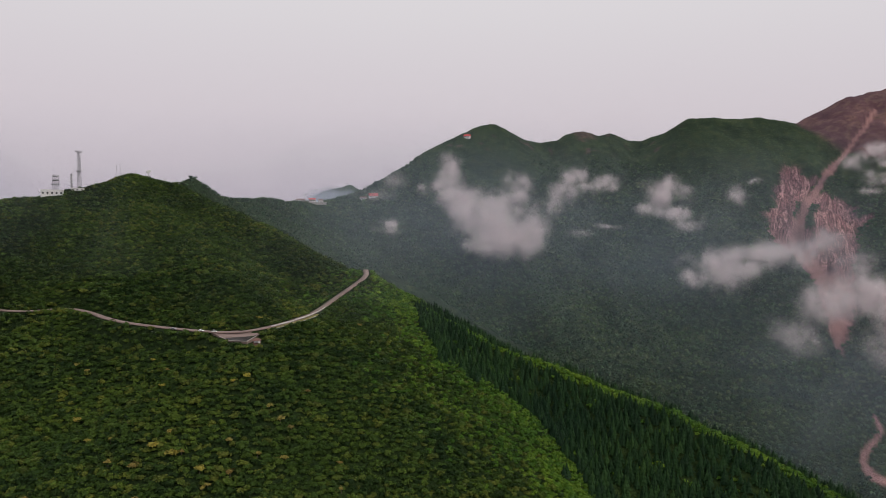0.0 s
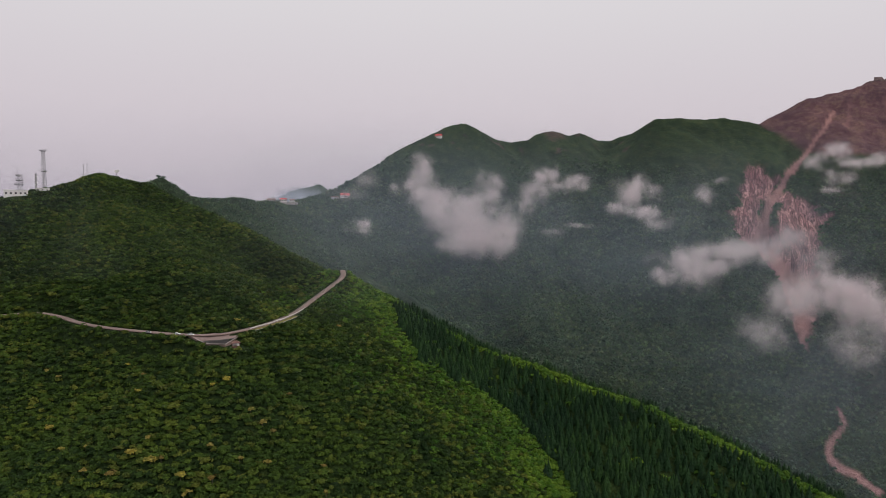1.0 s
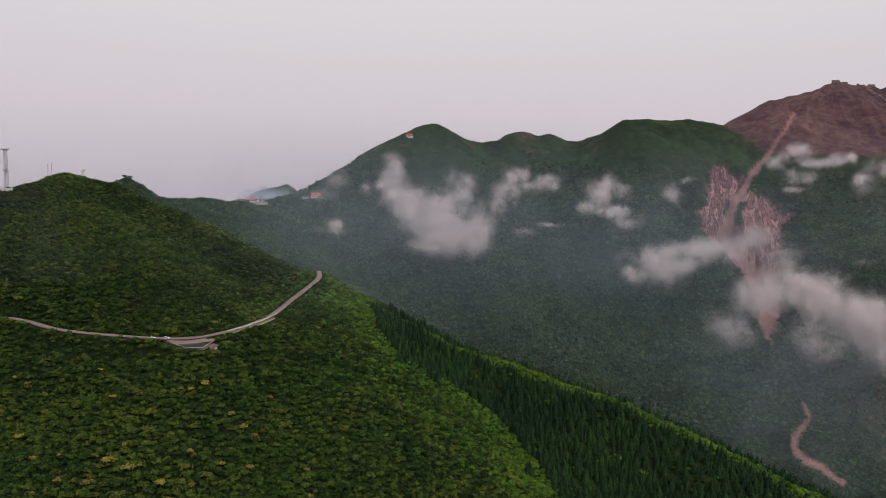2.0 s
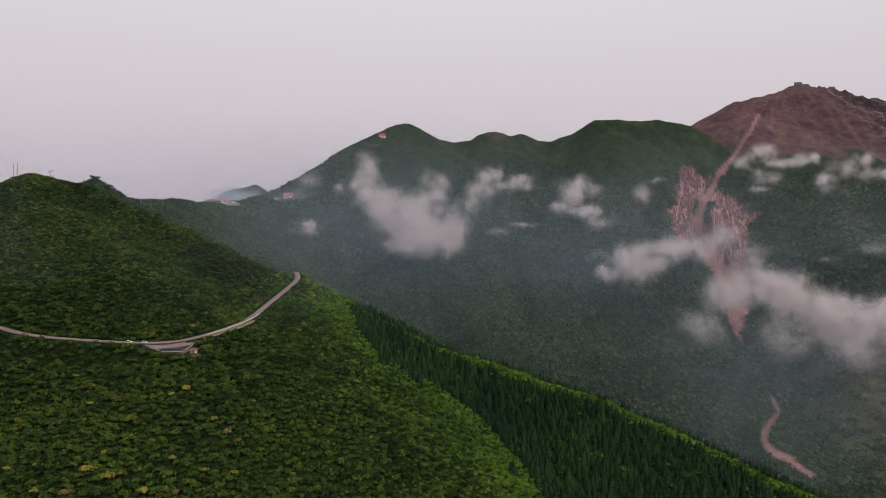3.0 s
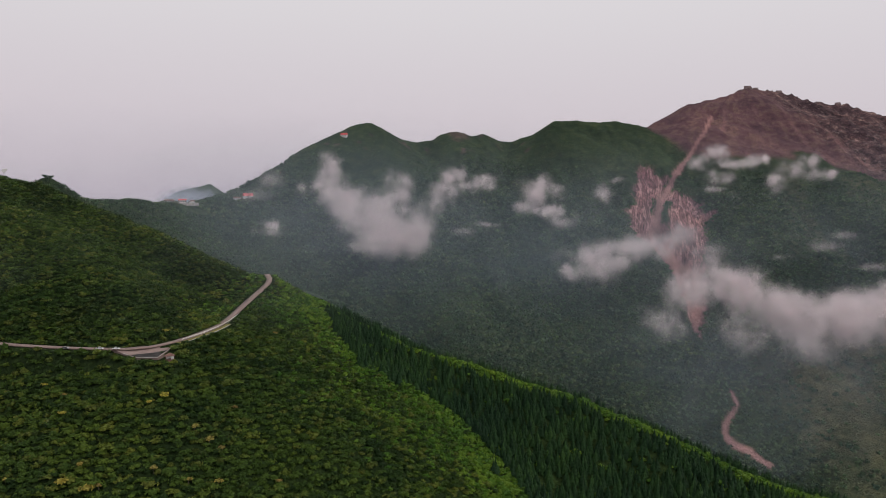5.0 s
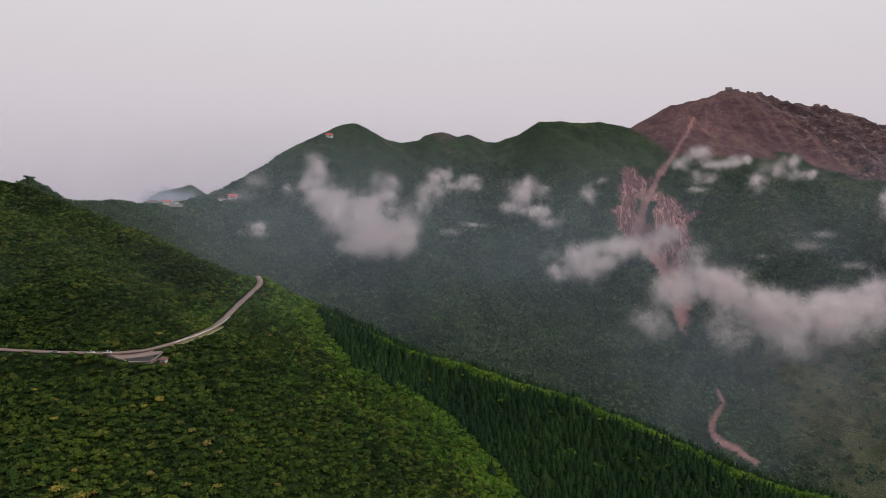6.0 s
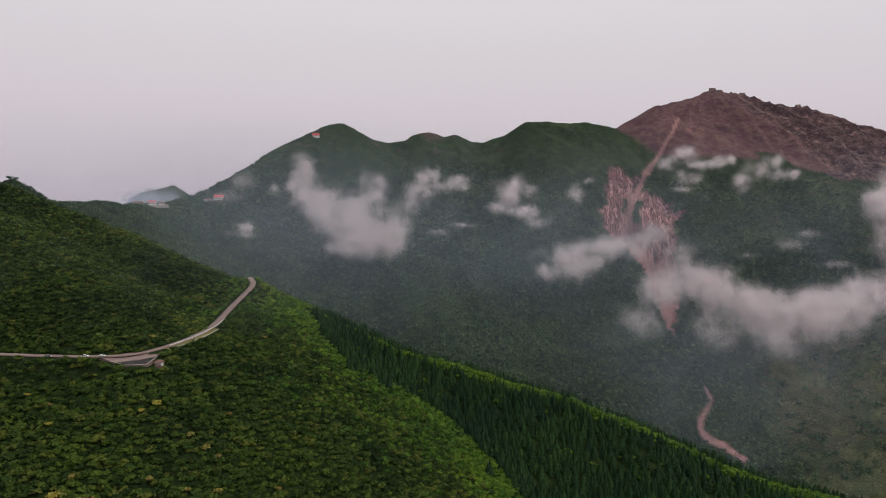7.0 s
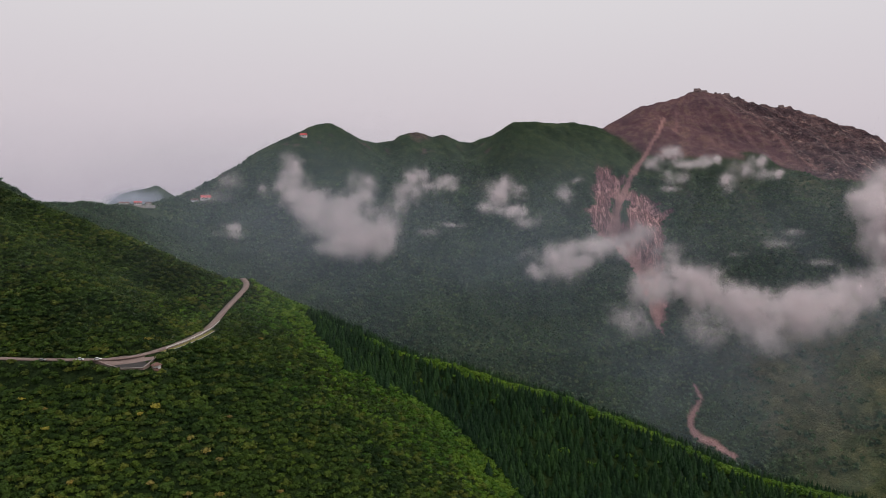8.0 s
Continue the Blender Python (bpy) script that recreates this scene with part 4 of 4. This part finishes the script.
for x, tall in ((-395, 13.0), (-391, 13.5)):
    z = ground_z(x, 757)
    pole = thing("antenna_pole", pose(x, 757, z - .3), "slender steel antenna pole on the summit", "pole", "summit poles")
    bm = bmesh.new()
    bar(bm, (0, 0, 0), (0, 0, tall + 4), .22, 6)
    part("shaft", bm, STEEL, pole)
    bm = bmesh.new()
    for k in range(3):
        bar(bm, (-.9, 0, tall + 1 + k), (.9, 0, tall + 1 + k), .07, 4)
    part("crossbar", bm, STEEL, pole)
z = ground_z(-362, 766)
dish_stand = thing("dish_stand", pose(-362, 766, z - .3), "white dish antenna on a short stand", "antenna")
bm = bmesh.new()
bar(bm, (0, 0, 0), (0, 0, 9), .3, 6)
part("stand", bm, STEEL, dish_stand)
dish(dish_stand, 0, -.5, 9.2, 2.0)
dish(dish_stand, 2.2, -.3, 10.2, 1.2)

# ropeway stations and the pass
lower = thing("ropeway_station", pose(-192, 1600, ground_z(-192, 1600) + 1, 0, 0, 18), "red-roofed white ropeway station on the mountain flank", "building", "ropeway stations")
gabled(lower, 21, 12, 6, 6, WHITE, RED_ROOF, 7, 10)
annex = thing("ropeway_annex", pose(-216, 1592, ground_z(-216, 1592) + .5, 0, 0, 18), "low brown-roofed annex beside the ropeway station", "building")
gabled(annex, 16, 9, 4, 2.5, WHITE, BROWN_ROOF, 4, 8)
upper = thing("ropeway_station", pose(42, 1778, ground_z(42, 1778) + 2, 0, 0, -24), "small red-roofed ropeway station below the summit", "building", "ropeway stations")
gabled(upper, 17, 10, 2.5, 5, WHITE, RED_ROOF, 4, 5)
deck = ground_z(-300, 1421) + 1.0
bm = bmesh.new()
box(bm, 0, 0, -3, 74, 18, 6)
bmesh.ops.bevel(bm, geom=bm.edges[:], offset=.3, segments=1)
pave = part("pavement", bm, CONCRETE, None, place=pose(-312, 1419, deck + 1, 0, 0, 14))
tagged(pave, "pale paved car park on the pass", "pavement", kind="structure")
for x, y, w, h, roof in ((-330, 1416, 18, 4, BROWN_ROOF), (-306, 1422, 14, 5, RED_ROOF), (-288, 1428, 10, 3.5, BROWN_ROOF)):
    ob = thing("rest_house", pose(x, y, deck + 1.01, 0, 0, 14), "low rest house with a shallow roof on the pass", "building", "rest houses")
    gabled(ob, w, 8, h, 2.2, WHITE, roof, 4, 0)

# ---- the lay-by ----
APRON_EDGE = [(-179, 470.5), (-170, 462), (-160, 454.5), (-147, 454), (-141, 470), (-131, 491), (-150, 482), (-166, 474)]


def apron_z(x, y):
    """The lay-by falls away from the road."""
    return 399.3 + .19 * (y - 470) if y < 470 else 399.3 + .08 * (y - 470) * (x > -150)


bm = bmesh.new()
top = [bm.verts.new((x, y, apron_z(x, y))) for x, y in APRON_EDGE]
low = [bm.verts.new((x, y, 391.5)) for x, y in APRON_EDGE]
bm.faces.new(top)
for i in range(len(top)):
    k = (i + 1) % len(top)
    bm.faces.new((top[i], low[i], low[k], top[k]))
bmesh.ops.triangulate(bm, faces=bm.faces[:])
bmesh.ops.recalc_face_normals(bm, faces=bm.faces[:])
tagged(part("pavement", bm, ASPHALT, None), "pinkish-grey paved lay-by beside the road", "pavement", kind="structure")
bm = bmesh.new()
bm.faces.new([bm.verts.new((x, y, apron_z(x, y) + .12)) for x, y in ((-165.0, 459.2), (-159.6, 455.2), (-147.5, 454.7), (-143.2, 465), (-152, 461.5))])
bmesh.ops.solidify(bm, geom=bm.faces[:], thickness=.04)
tagged(part("pavement", bm, ASPHALT_DARK, None), "fresh dark asphalt patch of the lay-by", "pavement", kind="structure")

KERB = [(-170, 461.8), (-160, 454.3), (-147, 453.8), (-140.8, 469.8)]
bm = bmesh.new()
for (x0, y0), (x1, y1) in zip(KERB, KERB[1:]):
    bar(bm, (x0, y0, apron_z(x0, y0) + .1), (x1, y1, apron_z(x1, y1) + .1), .2, 4)
tagged(part("kerb", bm, CONCRETE, None), "concrete edge of the lay-by", "kerb", kind="structure")

hut_z = 395.4
shelter = thing("shelter", pose(-139, 451, hut_z + .6, 0, 0, 22) @ Matrix.Scale(.8, 4), "small open shelter with a brown tiled roof", "shelter")
for x in (-3, 3):
    for y in (-2, 2):
        bm = bmesh.new()
        box(bm, x, y, 1.0, .3, .3, 3.4)
        part("post", bm, BROWN_ROOF, shelter)
bm = bmesh.new()
box(bm, .4, 1.9, 1.2, 5.6, .15, 3.0)
part("back_wall", bm, WHITE, shelter)
bm = bmesh.new()
box(bm, 1.9, -1.9, 1.0, 2.2, .15, 2.6)
part("front_wall", bm, WHITE, shelter)
bm = bmesh.new()
bmesh.ops.create_cone(bm, cap_ends=True, segments=4, radius1=5.6, radius2=1.6, depth=1.8, matrix=pose(0, 0, 3.5, 0, 0, 45))
for v in bm.verts:
    v.co.y *= .72
part("roof", bm, BROWN_ROOF, shelter)
bm = bmesh.new()
box(bm, 0, 0, -1.6, 6.6, 4.6, 2.2)
part("plinth", bm, BROWN_ROOF, shelter)

# guard rail above the verge
RAIL = [(-137, 483, 400.6), (-126, 496, 402), (-118, 510, 403), (-111, 527, 404.3), (-106, 545, 406)]
rail = thing("guard_rail", pose(0, 0, 0), "white guard rail along the road bend", "guard rail")
for (x0, y0, z0), (x1, y1, z1) in zip(RAIL, RAIL[1:]):
    bm = bmesh.new()
    for h in (.55, .95):
        bar(bm, (x0, y0, z0 + h + .35), (x1, y1, z1 + h + .35), .12, 5)
    part("rail", bm, WHITE, rail)
    for k in range(5):
        u = k / 5
        bm = bmesh.new()
        bar(bm, (x0 + u * (x1 - x0), y0 + u * (y1 - y0), z0 + u * (z1 - z0) - .4), (x0 + u * (x1 - x0), y0 + u * (y1 - y0), z0 + u * (z1 - z0) + 1.35), .13, 5)
        part("post", bm, WHITE, rail)
v, f = ribbon([(-139.5, 478, 399.7), (-127.5, 491, 401.0), (-118, 506, 402.1), (-110.5, 524, 403.3)], 3.6, .5, 8)
v = v + np.stack([0 * v[:, 0], 0 * v[:, 0], .3 * fbm(v[:, 0], v[:, 1], v[:, 2], 2, 3)], 1)
tagged(new("verge", mesh_from("verge", v, f, DRY_GRASS)), "strip of yellow dry grass below the guard rail", "grass", kind="structure")
v, f = ribbon([(-138.1, 476.7, 398.4), (-126.0, 489.7, 399.7), (-116.5, 505.0, 400.8), (-109.0, 523.2, 402)], .8, 1.6, 8)
v[2::4, 2] -= 4
v[3::4, 2] -= 4
tagged(new("wall_retaining", mesh_from("wall_retaining", v, f, CONCRETE)), "pale concrete retaining wall below the verge", "wall", kind="structure")


def car(x, y, turn, paint, label):
    ob = thing("car", pose(x, y, 399.42, 0, 0, turn), label, "car", "parked cars")

    def shell(name, rows, width, mat, parent):
        bm = bmesh.new()
        sides = []
        for sgn in (-1, 1):
            sides.append([bm.verts.new((px, sgn * width / 2 * inset, pz)) for px, pz, inset in rows])
        n = len(rows)
        for i in range(n):
            k = (i + 1) % n
            bm.faces.new((sides[0][i], sides[0][k], sides[1][k], sides[1][i]))
        bm.faces.new(sides[0][::-1])
        bm.faces.new(sides[1])
        bmesh.ops.recalc_face_normals(bm, faces=bm.faces[:])
        return part(name, bm, mat, parent)
    shell("body", ((-2.2, .35, .95), (-2.25, .75, 1), (-1.9, .95, 1), (1.0, .98, 1), (2.1, .8, .95), (2.25, .5, .92), (2.15, .3, .95)), 1.75, paint, ob)
    shell("window", ((-1.75, .94, .95), (-1.3, 1.42, .8), (.3, 1.44, .8), (1.05, .96, .95)), 1.7, DARK, ob)
    shell("roof", ((-1.35, 1.40, .82), (-1.1, 1.52, .76), (.1, 1.53, .76), (.4, 1.41, .82)), 1.7, paint, ob)
    for px in (-1.4, 1.4):
        for py in (-.8, .8):
            bm = bmesh.new()
            bmesh.ops.create_cone(bm, cap_ends=True, segments=14, radius1=.33, radius2=.33, depth=.22, matrix=pose(px, py, .33, 90, 0, 0))
            part("wheel", bm, TYRE, ob)
    return ob


CAR_WHITE, CAR_SILVER = plain("white_paint", (0.72, 0.72, 0.72), (0.80, 0.80, 0.80), 0.4, 0.3), plain("silver_paint", (0.30, 0.30, 0.31), (0.38, 0.38, 0.39), 0.4, 0.3, 0.5)
for x, y, turn, paint, label in ((-209, 474.6, -15, CAR_SILVER, "silver car parked at the road's edge"), (-186.5, 470.2, -11, CAR_WHITE, "white car parked at the lay-by"), (-176, 468.4, -11, CAR_WHITE, "white car parked by the trees")):
    car(x, y, turn, paint, label)
